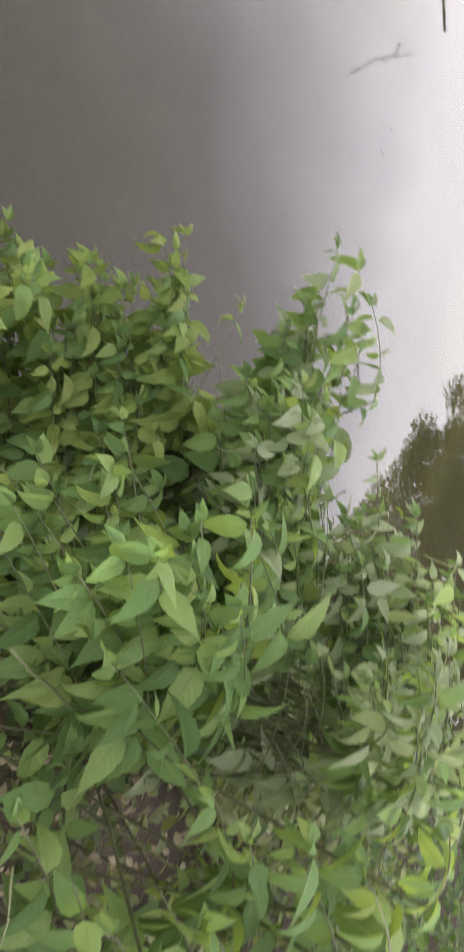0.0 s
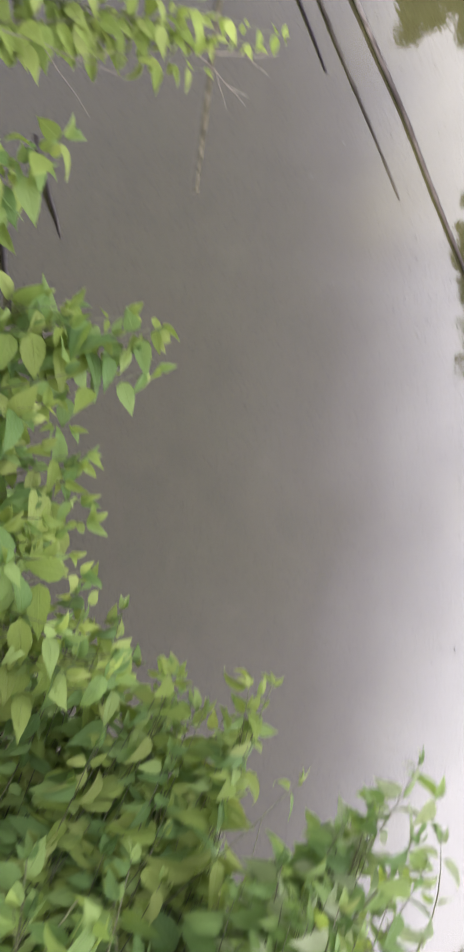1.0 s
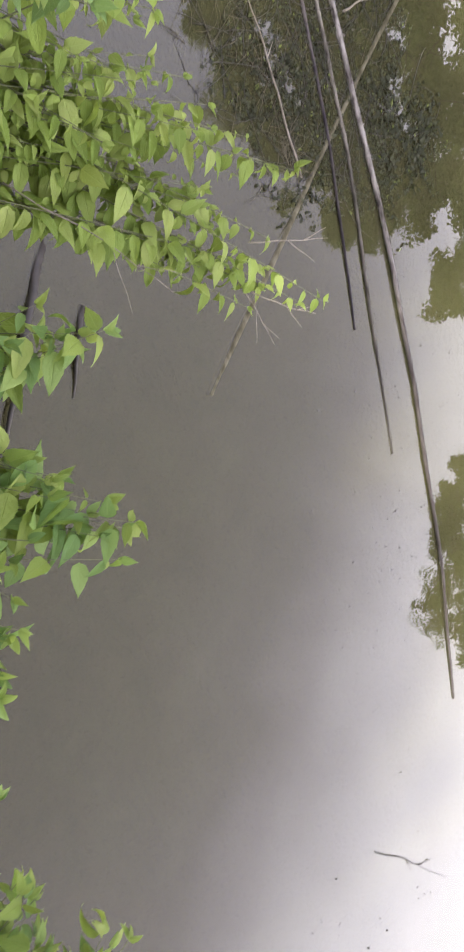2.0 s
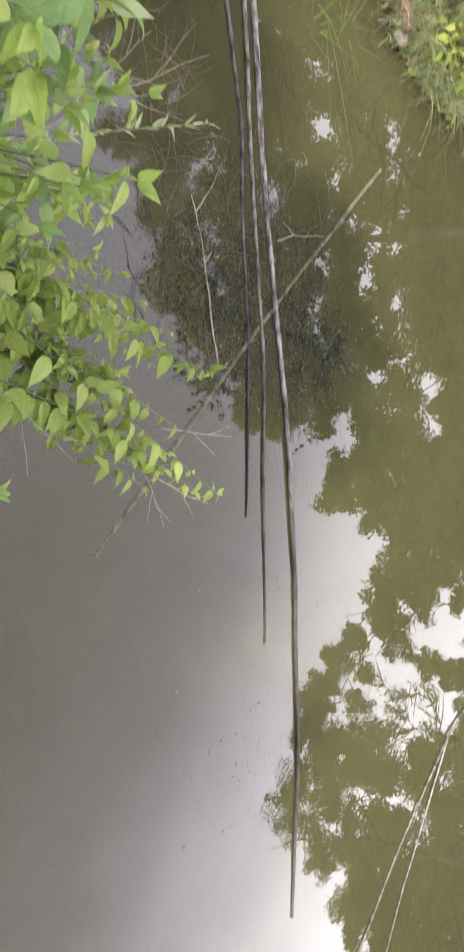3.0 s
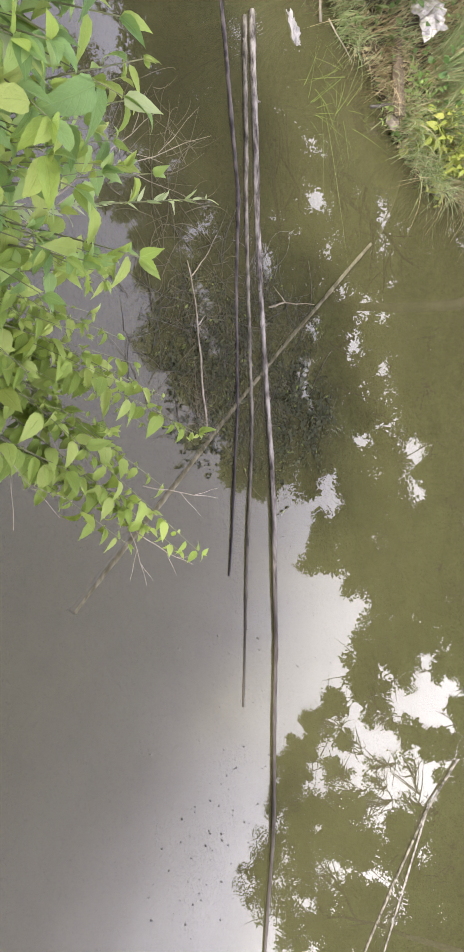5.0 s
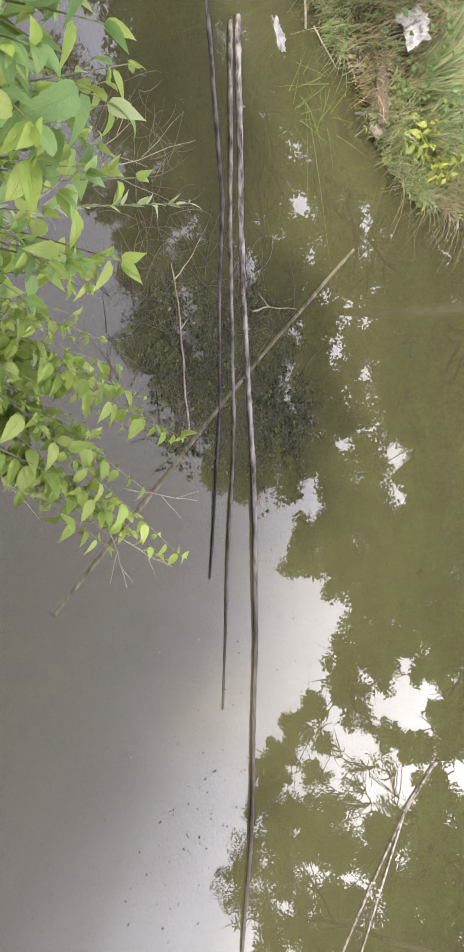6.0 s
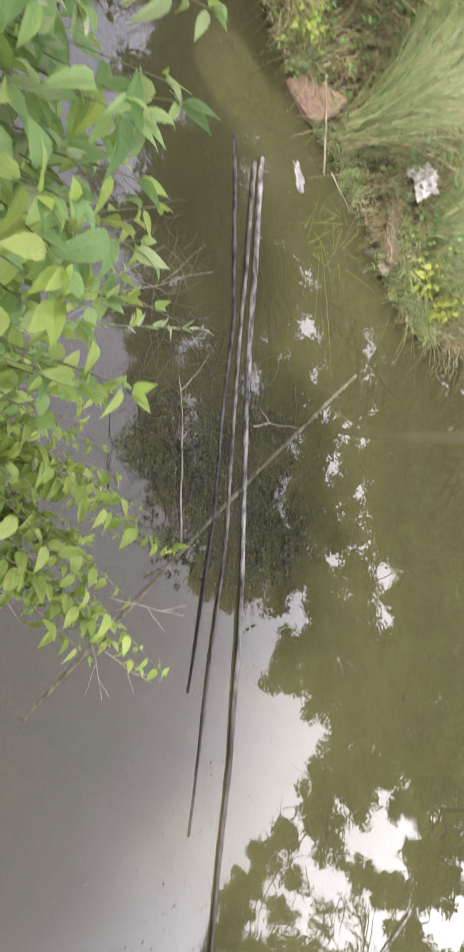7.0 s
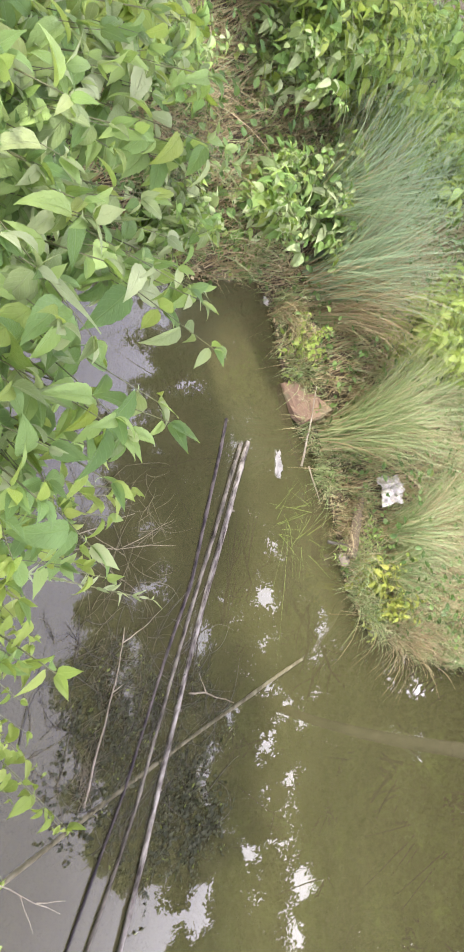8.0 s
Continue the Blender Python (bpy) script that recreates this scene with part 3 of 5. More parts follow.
shrub([(0.21, 0.21, 0.88, 0.44, 0.64, 1.2), (0.14, 0.26, 0.89, 0.31, 0.54, 1.16), (0.26, 0.16, 0.88, 0.39, 0.44, 1.18), (0.36, 0.11, 0.99, 0.48, 0.3, 1.27), (0.39, 0.08, 0.99, 0.5, 0.21, 1.31), (0.42, 0.04, 1.05, 0.53, 0.16, 1.36), (0.46, 0, 1.05, 0.56, 0.1, 1.36), (0.48, -0.03, 1.11, 0.62, 0.1, 1.39), (0.57, -0.07, 1.14, 0.7, 0.13, 1.39), (0.07, 0.29, 0.8, 0.08, 0.66, 1.09), (0.12, 0.25, 0.79, 0.09, 0.73, 1.07), (0.29, 0.17, 0.99, 0.38, 0.31, 1.24)],
      "green shrub with shoots reaching out over the water", 16, LEAVES + FRESH_LEAVES, 0.085, extra=6, hang=Vector((0.35, -0.45, -0.4)))
shrub([(-0.45, 0.63, 0.82, 0.16, 1.42, 0.99), (-0.33, 0.64, 0.84, 0.09, 1.33, 0.94), (-0.5, 0.64, 0.84, -0.16, 1.47, 1.03), (-0.48, 0.67, 0.9, -0.28, 1.23, 1.03), (-0.38, 0.65, 0.86, -0.13, 1.19, 0.96), (-0.53, 0.62, 0.9, -0.38, 1.16, 1.06), (-0.57, 0.68, 0.94, -0.4, 0.98, 1.06), (-0.48, 0.67, 0.9, -0.28, 0.95, 1), (-0.6, 0.66, 1, -0.49, 1.09, 1.11), (-0.5, 0.64, 0.84, -0.02, 1.37, 0.98), (-0.4, 0.62, 0.8, -0.2, 1.06, 0.94)],
      "arching shrub with small yellow-green leaves above the water", 17, FRESH_LEAVES, 0.064, extra=4, gap=0.042, spread=0.06)
shrub([(-0.4, 0.38, 1.43, -0.28, 0.59, 1.76), (-0.47, 0.37, 1.46, -0.33, 0.49, 1.77), (-0.53, 0.32, 1.59, -0.37, 0.36, 1.91), (-0.38, 0.4, 1.37, -0.27, 0.53, 1.73), (-0.6, 0.34, 1.53, -0.47, 0.48, 1.86), (-0.56, 0.47, 1.3, -0.65, 0.75, 1.61), (-0.52, 0.47, 1.29, -0.6, 0.75, 1.58), (-0.5, 0.48, 1.28, -0.53, 0.72, 1.57), (-0.52, 0.47, 1.29, -0.53, 0.65, 1.59), (-0.46, 0.48, 1.27, -0.53, 0.84, 1.53)],
      "leafy weed with broad toothed leaves on thin stems", 18, BIG_LEAVES + FRESH_LEAVES, 0.072, extra=3)
shrub([(-0.88, 0.15, 1.39, -0.9, 0.6, 1.78), (-0.9, 0.12, 1.41, -0.89, 0.52, 1.79), (-0.95, 0.07, 1.45, -0.87, 0.3, 1.88), (-0.98, 0.05, 1.47, -0.99, 0.26, 1.84), (-0.93, 0.02, 1.56, -0.83, 0.22, 1.86), (-0.79, 0.16, 1.46, -0.73, 0.37, 1.83), (-0.76, 0.18, 1.44, -0.57, 0.34, 1.82), (-0.71, 0.16, 1.53, -0.52, 0.46, 1.87), (-0.66, 0.21, 1.5, -0.43, 0.41, 1.84), (-0.87, 0.09, 1.51, -0.77, 0.24, 1.8), (-0.84, 0.11, 1.49, -0.77, 0.31, 1.83), (-0.82, 0.13, 1.47, -0.63, 0.29, 1.84), (-1.14, 0.14, 1.35, -1.2, 0.56, 1.78), (-1.16, 0.11, 1.37, -1.26, 0.42, 1.78), (-0.68, 0.19, 1.51, -0.5, 0.33, 1.83), (-1.02, 0.05, 1.51, -0.95, 0.19, 1.77), (-0.93, 0.15, 1.43, -0.9, 0.41, 1.81), (-1.21, 0.05, 1.41, -1.28, 0.31, 1.75)],
      "thick green shrub with broad pointed leaves on the bank", 19, BIG_LEAVES + BIG_LEAVES + PALE_LEAVES, 0.088, extra=6)


# ---- trees on the far shores ----
def leaf_cloud(centres, sizes, per, leaf, seed, flat=0.7):
    """Many small pointed leaves scattered in clumps: vertices and faces of one mesh."""
    rng = np.random.default_rng(seed)
    c = np.repeat(np.asarray(centres, float), per, axis=0)
    r = np.repeat(np.asarray(sizes, float), per)
    n = len(c)
    d = rng.normal(size=(n, 3))
    d /= np.linalg.norm(d, axis=1, keepdims=True)
    d *= (rng.random(n) ** 0.45 * r)[:, None]
    d[:, 2] *= flat
    p = c + d
    a = rng.normal(size=(n, 3))
    a[:, 2] -= 0.4
    a /= np.linalg.norm(a, axis=1, keepdims=True)
    b = np.cross(a, rng.normal(size=(n, 3)))
    b /= np.linalg.norm(b, axis=1, keepdims=True)
    s = (leaf * rng.uniform(0.6, 1.3, n))[:, None]
    bend = np.cross(a, b) * s * 0.18
    verts = np.stack([p, p + a * s * 0.5 + b * s * 0.3 + bend, p + a * s, p + a * s * 0.5 - b * s * 0.3 + bend], 1).reshape(-1, 3)
    i = np.arange(n) * 4
    faces = np.concatenate([np.stack([i, i + 1, i + 2], 1), np.stack([i, i + 2, i + 3], 1)])
    return verts.tolist(), faces.tolist()


def tree_meshes(height, spread, seed, per=70, leaf=0.12, clumps=60):
    """Trunk with limbs, and a crown of leaf clumps at the ends of the boughs: two meshes that trees of one kind share."""
    rng = random.Random(seed)
    trunk_h = height * 0.3
    parts, ends = [], []
    lean = Vector((rng.uniform(-0.3, 0.3), rng.uniform(-0.3, 0.3), 0))
    base = [Vector((0, 0, -0.3)), Vector((0, 0, trunk_h * 0.5)) + lean * 0.3, Vector((0, 0, trunk_h)) + lean, Vector((0, 0, height * 0.6)) + lean * 1.7, Vector((0, 0, height * 0.88)) + lean * 2]
    r = height * 0.017
    parts.append(tube(base, [r * 1.25, r, r * 0.85, r * 0.5, r * 0.12], 8))
    for i in range(clumps):
        u = rng.uniform(0.22, 0.97)
        a = rng.uniform(0, 2 * math.pi)
        reach = spread * (0.35 + 0.65 * math.sin(math.pi * min(1, (u - 0.2) * 1.15)) ** 0.8) * rng.uniform(0.45, 1.0)
        end = Vector((math.cos(a) * reach, math.sin(a) * reach, height * u)) + lean * u
        h0 = max(trunk_h * 0.7, height * u - reach * rng.uniform(0.5, 1.0))
        k = min(h0 / height, 0.85)
        start = Vector((lean.x * k * 1.6, lean.y * k * 1.6, h0 if h0 < height * 0.85 else height * 0.85))
        mid = start.lerp(end, 0.5) + Vector((rng.uniform(-0.2, 0.2), rng.uniform(-0.2, 0.2), -0.12 * reach + rng.uniform(0, 0.3)))
        line = bezier(start, mid, end, 5)
        parts.append(tube(line, [r * 0.42, r * 0.32, r * 0.22, r * 0.13, r * 0.05], 5))
        ends.append(end)
    v, f = gather(parts)
    wood = mesh_of("trunk", v, f, BARK)
    sizes = [height * rng.uniform(0.06, 0.1) for _ in ends]
    v, f = leaf_cloud([tuple(e) for e in ends], sizes, per, leaf, seed)
    return wood, mesh_of("crown", v, f, TREE_LEAF, smooth=False)


TREE_KINDS = {
    "round": tree_meshes(8.0, 2.7, 21, 360, 0.1, 105),
    "tall": tree_meshes(8.0, 2.0, 22, 360, 0.095, 95),
    "bush": tree_meshes(3.0, 1.9, 24, 260, 0.11, 60),
}
TREE_LABELS = {
    "round": "broad dark green tree standing back from the pond",
    "tall": "upright dark green tree with an uneven crown",
    "bush": "dense low green bush, by the water or added unseen for shade",
}


def place_tree(kind, azimuth, away, height, turn):
    """Plants a tree in a direction (degrees, clockwise from the y axis) and distance from where one stands on the bank."""
    wood, crown = TREE_KINDS[kind]
    x, y = away * math.sin(radians(azimuth)), away * math.cos(radians(azimuth))
    z = float(ground_height(x, y))
    full = 3.0 if kind == "bush" else 8.0
    k = (height - z) / full
    ob = thing("bush" if kind == "bush" else "tree", (x, y, max(z, -0.1)), TREE_LABELS[kind], "bush" if kind == "bush" else "tree", "bushes round the pond" if kind == "bush" else "trees round the pond")
    ob.rotation_euler = (0, 0, radians(turn))
    ob.scale = (k, k, k)
    piece("trunk", wood, ob)
    piece("crown", crown, ob)


def top_of(elevation, away):
    return away * math.tan(radians(elevation)) - 2.4


for kind, azimuth, away, elevation, turn in (
        ("round", -58, 13, 34, 200), ("round", -75, 12, 38, 40), ("round", -49, 13.5, 33, 120), ("round", 52.5, 21, 23, 15), ("round", 83, 21, 25, 60), ("tall", 89, 20, 28, 110), ("round", 95, 20, 30, 290), ("round", 104, 18, 33, 330)):
    place_tree(kind, azimuth, away, top_of(elevation, away), turn)


# the wood that closes the view behind them
for i, (azimuth, elevation) in enumerate(((-44, 29), (-36, 28.5), (-29, 28), (-10.5, 25.5), (-6, 26), (-1, 25), (4, 25.5), (9, 25), (12.5, 23.5), (31, 24), (36, 26), (40, 26), (45, 23.5), (49, 23.5))):
    place_tree("round" if i % 2 else "tall", azimuth, 20 + i % 3, top_of(elevation, 20 + i % 3), 67 * i)


def fast_mesh(name, verts, tris, mat):
    me = bpy.data.meshes.new(name)
    me.vertices.add(len(verts))
    me.vertices.foreach_set("co", np.asarray(verts, np.float32).ravel())
    me.loops.add(len(tris) * 3)
    me.loops.foreach_set("vertex_index", np.asarray(tris, np.int32).ravel())
    me.polygons.add(len(tris))
    me.polygons.foreach_set("loop_start", np.arange(len(tris), dtype=np.int32) * 3)
    me.materials.append(mat)
    me.update(calc_edges=True)
    return me


def lobed_tree(azimuth, away, lobes, label, seed, leaf=0.1, trunk_top=0.55, twigs=9):
    """A tree whose crown is made of lobes (direction and elevation in degrees as mirrored in the pond, radius in degrees, fullness), each on a limb of its own."""
    rng = random.Random(seed)
    x, y = away * math.sin(radians(azimuth)), away * math.cos(radians(azimuth))
    foot = Vector((x, y, max(float(ground_height(x, y)), -0.1)))
    ob = thing("tree", foot, label, "tree", "trees round the pond")
    spots = []
    for az, el, wide, full in lobes:
        d = away + rng.uniform(-0.9, 0.9)
        at = Vector((d * math.sin(radians(az)), d * math.cos(radians(az)), d * math.tan(radians(el)) - 2.4))
        spots.append((at - foot, 1.22 * radians(wide) * d / math.cos(radians(el)), full))
    top = max(p.z for p, _, _ in spots)
    middle = sum((p for p, _, _ in spots), Vector()) / len(spots)
    r = 0.014 * top
    crook = Vector((rng.uniform(-0.3, 0.3), rng.uniform(-0.3, 0.3), 0))
    crown_foot = Vector((middle.x * 0.5, middle.y * 0.5, top * trunk_top))
    spine = bezier(Vector((0, 0, -0.3)), Vector((0, 0, top * trunk_top * 0.6)) + crook, crown_foot, 8)
    wood = [tube(spine, [r * (1.0 - 0.09 * i) for i in range(8)], 8)]
    # limbs branch off one another, the nearer lobes first
    nodes = [(q, r * 0.4) for q in spine[4:]]
    verts, tris, count = [], [], 0
    for p, wide, full in sorted(spots, key=lambda spot: (spot[0] - crown_foot).length):
        start, thick = min(nodes, key=lambda node: (node[0] - p).length + 0.9 * (node[0] - crown_foot).length * (0.55 if node[0].z < p.z else 1.6))
        bow = start.lerp(p, 0.5) + Vector([rng.uniform(-0.22, 0.22) for _ in range(3)]) * (p - start).length
        limb = bezier(start, bow, p, 8)
        limb = [q + Vector([rng.uniform(-0.06, 0.06) for _ in range(3)]) if 0 < i < 7 else q for i, q in enumerate(limb)]
        radii = [thick * (1 - 0.1 * i) for i in range(8)]
        nodes += [(q, max(k * 0.75, 0.012)) for q, k in zip(limb[2:], radii[2:])]
        wood.append(tube(limb, radii, 6))
        for _ in range(twigs):
            g = limb[rng.choice((2, 3, 4, 5, 6))]
            tip = g.lerp(p, 0.6) + Vector([rng.gauss(0, 0.6) for _ in range(3)]) * wide
            wood.append(tube(bezier(g, g.lerp(tip, 0.5) + Vector([rng.uniform(-0.15, 0.15) for _ in range(3)]), tip, 5), [0.014, 0.012, 0.01, 0.007, 0.004], 4))
        clumps, sizes = [], []
        for _ in range(16):
            way = Vector([rng.gauss(0, 1) for _ in range(3)]).normalized()
            clumps.append(tuple(p + way * wide * rng.uniform(0.25, 0.88)))
            sizes.append(wide * rng.uniform(0.25, 0.48))
        per = int(full * 2.9 * math.pi * wide * wide / (0.15 * leaf * leaf) / 16)
        v, f = leaf_cloud(clumps, sizes, max(per, 3), leaf, rng.randrange(10 ** 6), flat=0.9)
        verts.append(np.array(v))
        tris.append(np.array(f) + count)
        count += len(v)
    piece("trunk", mesh_of("trunk", *gather(wood), BARK), ob)
    piece("crown", fast_mesh("crown", np.concatenate(verts), np.concatenate(tris), TREE_LEAF), ob)


BROAD, UNEVEN, AIRY = "broad dark green tree leaning over the pond", "upright dark green tree with an uneven crown", "thin-leaved tree with dark crooked boughs showing"
lobed_tree(-14, 9.5, [(-38.5, 40.5, 2.4, 0.7), (-37, 37, 3.2, 1), (-31.5, 43.6, 1.8, 0.7), (-42.5, 36, 2.2, 1), (-43.6, 42, 1.6, 0.25), (-24, 34.2, 1.6, 1), (-13.6, 34, 1.5, 1), (-34, 40, 2.6, 0.8), (-29, 41.5, 2.8, 1), (-24, 43, 2.9, 1), (-18, 43.3, 2.8, 1), (-12.3, 42.2, 2.6, 1), (-7.5, 41, 2.6, 1), (-3.4, 39.4, 2.2, 1), (-1.7, 37.6, 1.9, 1), (-1.9, 35.4, 2, 1), (-1.3, 40.2, 1.1, 0.8), (-23.4, 31.2, 1.7, 0.75), (-13.4, 31.2, 1.7, 0.75), (-34, 32.4, 2.2, 1), (-31, 34.6, 1.8, 1), (-36.5, 30.4, 2.2, 1), (-26.4, 32.6, 1.6, 1), (-21.4, 32.4, 1.5, 1), (-16, 31, 1.8, 1), (-11, 32, 1.7, 1), (-33, 36, 3.2, 1), (-27.5, 37, 3.4, 1),
                      (-21.5, 38, 3.6, 1), (-15.5, 37.5, 3.6, 1), (-10, 36.6, 3.2, 1), (-5.4, 35.5, 2.7, 1), (-29.5, 32, 2.8, 1), (-18.5, 33, 2.6, 1), (-8.5, 32.2, 2.2, 1), (-38, 33, 3, 1)], BROAD, 201, 0.075)
lobed_tree(-21, 12.5, [(-28.5, 28.5, 2.6, 1), (-21, 28, 2.2, 1), (-27, 24, 2.8, 1), (-21.5, 23.5, 2.8, 1), (-33, 29, 2.8, 1), (-34, 24, 3, 1), (-19.2, 30.2, 1.4, 0.7), (-40, 27, 3.2, 1), (-16.5, 23, 2.2, 1), (-39, 22, 3.2, 1), (-44, 31.6, 3, 1), (-46, 26, 3, 1), (-50.5, 32, 2.8, 1), (-45.6, 37.4, 1.5, 0.6), (-51, 37, 1.4, 0.3), (-24.5, 28, 2, 1), (-18, 27.8, 1.7, 0.9), (-15.6, 27.2, 1.4, 0.5), (-42, 36, 2.6, 1), (-48, 35.2, 2.4, 1)], UNEVEN, 202)
lobed_tree(-9, 14, [(-10, 29.2, 1.9, 1), (-6.3, 30, 2.0, 1), (-13, 28.4, 1.5, 1), (-11.5, 25.5, 2.4, 1), (-7, 25.8, 2.5, 1), (-2.6, 28.3, 2.0, 0.9), (-2.4, 33.4, 1.5, 1), (-0.7, 30.6, 1.7, 1), (-4.2, 32.4, 1.6, 0.9), (-2.6, 31.6, 1.3, 0.9), (-14.6, 25, 1.8, 1), (-18, 25, 1.8, 1), (-11, 21.2, 2.6, 1), (-5.4, 21.5, 2.6, 1), (-1, 25, 2.0, 1)], UNEVEN, 203)
lobed_tree(5, 16, [(4.4, 33.4, 1.6, 1.1), (6.3, 33.5, 1.5, 1.1), (2.9, 31.1, 1.5, 1), (5.4, 31, 2.2, 1.1), (7.7, 30.2, 1.7, 1), (1.6, 28.2, 2.3, 0.9), (5, 27.6, 2.8, 0.85), (8.6, 28, 2.2, 1), (1, 23.6, 2.8, 1), (5.5, 23.4, 3, 1), (9.6, 24.8, 2.4, 1), (10.6, 28.6, 1.2, 0.8), (0.8, 30.6, 1.3, 1)], BROAD, 204)
lobed_tree(12.5, 17, [(11.8, 27.2, 1.7, 0.8), (13.6, 28.9, 1.7, 1), (15.9, 29.4, 1.5, 1), (13, 25.8, 2.0, 0.9), (15.6, 27, 1.3, 0.8), (12.3, 22.5, 2.4, 1), (16.6, 21.2, 2.0, 1), (17.9, 28.9, 1.3, 0.8), (21.2, 23.9, 1.3, 1), (19.5, 21, 1.8, 1), (18.2, 22, 1.5, 1), (15, 23.8, 1.1, 1), (23.4, 22.2, 1.5, 1), (20.6, 25.4, 0.9, 0.8)], UNEVEN, 205)
lobed_tree(26.8, 16.5, [(19.3, 31.5, 1.2, 1), (21.4, 32.6, 1.2, 1), (23.6, 33.4, 1.2, 1), (25.8, 33.7, 1.3, 1), (28.2, 33.4, 1.5, 1), (25.8, 22.6, 1.3, 1), (26.8, 28.6, 1.1, 0.8), (17.6, 30, 1, 0.9), (30.2, 32.4, 1.6, 0.8), (27.5, 30.4, 1.8, 0.8), (29.4, 28.6, 2.2, 1), (19.3, 28.2, 1.1, 0.5), (22, 30.4, 0.9, 0.6), (24.5, 30.6, 1, 0.6), (20.2, 26.3, 0.9, 0.55),
                        (23.3, 28.2, 0.9, 0.08), (22.4, 26, 0.9, 0.12), (24.6, 27.8, 0.8, 0.15), (25.6, 25.6, 0.8, 0.15), (28.4, 25.2, 2.4, 1), (30.5, 21.8, 2.6, 1), (25.8, 20.4, 2.2, 1)], AIRY, 206, 0.085, 0.5, 26)
lobed_tree(34, 16.5, [(32.4, 34, 1.5, 0.32), (34.2, 34.2, 1.4, 0.3), (35.6, 33, 1.4, 0.3), (33.6, 32, 1.5, 0.3), (31.6, 31, 1.4, 0.4), (33.6, 29.8, 1.4, 0.45), (36.4, 31.3, 1.3, 0.35), (35.4, 29.6, 1.3, 0.5), (37.6, 30.4, 1.1, 0.5)], AIRY, 207, 0.06)
lobed_tree(38, 18.5, [(33.6, 26.6, 2.4, 1), (37, 27.3, 2.2, 1), (39.6, 27.2, 1.9, 1), (41.8, 25.8, 1.6, 1), (35, 22.6, 2.8, 1), (39.5, 23.2, 2.8, 1), (43.6, 23.4, 2.0, 1), (46, 22.4, 1.8, 1), (48.6, 23, 1.8, 1), (51, 23.2, 1.6, 1)], BROAD, 208)
for i in range(19):
    azimuth = -32 + 7.5 * i + 3 * math.sin(i * 5.3)
    away = (13.0 if azimuth < 0 else 15.6 + 0.05 * azimuth) if azimuth < 40 else 20 + 0.06 * (azimuth - 40)
    place_tree("bush", azimuth, away, 2.6 + 1.2 * abs(math.sin(i * 2.7)), 47 * i)
# the wood behind the near bank, and unseen low bushes behind the viewer
# these bushes are added only to throw shade over water and bank
for x, y, top, turn in ((-2.5, -2.6, 3.3, 20), (-1.75, -2.7, 3.75, 140), (-1.15, -2.6, 3.6, 250), (-0.3, -2.7, 2.9, 80), (0.6, -3.3, 3.5, 190), (1.45, -3.6, 3.6, 300), (2.3, -4.3, 3.7, 30)):
    place_tree("bush", math.degrees(math.atan2(x, y)), math.hypot(x, y), top, turn)
for kind, azimuth, away, height, turn in (("tall", 152, 10, 6.0, 200), ("round", 236, 9.0, 7.0, 45), ("round", 128, 11, 7.0, 80)):
    place_tree(kind, azimuth, away, height, turn)


# ---- the far bank: grass, bushes, rubbish ----
def blades(n, height, spread, lean, seed, width=0.006, droop=0.5, foot=0.06):
    """Vertices and faces of n long narrow blades that rise from one foot and arch outwards."""
    rng = np.random.default_rng(seed)
    a = rng.uniform(0, 2 * np.pi, n)
    root = np.stack([np.cos(a), np.sin(a), np.zeros(n)], 1) * (foot * np.sqrt(rng.random(n)))[:, None]
    out = np.stack([np.cos(a), np.sin(a), np.zeros(n)], 1) * (spread * rng.random(n))[:, None] + np.array(lean)[None]
    out[:, :2] += rng.normal(0, 0.3, (n, 2))
    up = np.zeros((n, 3))
    up[:, 2] = 1
    h = height * rng.uniform(0.45, 1.05, n)
    side = np.stack([-np.sin(a), np.cos(a), np.zeros(n)], 1) + rng.normal(size=(n, 3)) * 0.3
    side /= np.linalg.norm(side, axis=1, keepdims=True)
    fall = droop * rng.uniform(0.3, 1.4, n)
    rows = []
    steps = 6
    for i in range(steps):
        u = i / (steps - 1)
        p = root + (up * (u - fall[:, None] * u ** 3 * 0.6) + out * (0.35 * u + 0.65 * u * u)) * h[:, None]
        w = (width * (1 - 0.9 * u) * rng.uniform(0.8, 1.2, n))[:, None]
        rows.append((p - side * w, p + side * w))
    verts = np.stack([q for r in rows for q in r], 1).reshape(-1, 3)
    base = (np.arange(n) * steps * 2)[:, None]
    k = np.arange(steps - 1) * 2
    faces = np.stack([base + k, base + k + 1, base + k + 3, base + k + 2], -1).reshape(-1, 4)
    return verts.tolist(), faces.tolist()


def grass_tuft(x, y, n, height, spread, lean, seed, label, mat=None, width=0.0036, droop=0.6, foot=0.08, lift=0.0, name="grass_tuft"):
    z = max(float(ground_height(x, y)), -0.02) - 0.02 + lift
    mat = mat or GRASS
    n = n if n < 50 else int(n * 0.7)
    ob = thing(name, (x, y, z), label, "grass", "grass tufts on the far bank")
    piece("dry_grass" if mat == DRY_GRASS else "green_grass", mesh_of("grass", *blades(n, height, spread, lean, seed, width, droop, foot), mat), ob)
    if n > 50:
        other = GRASS if mat == DRY_GRASS else DRY_GRASS
        piece("dry_grass" if other == DRY_GRASS else "green_grass", mesh_of("grass", *blades(n // 4, height * 0.85, spread * 1.2, lean, seed + 500, width, droop * 1.3, foot * 1.2), other), ob)
    return ob


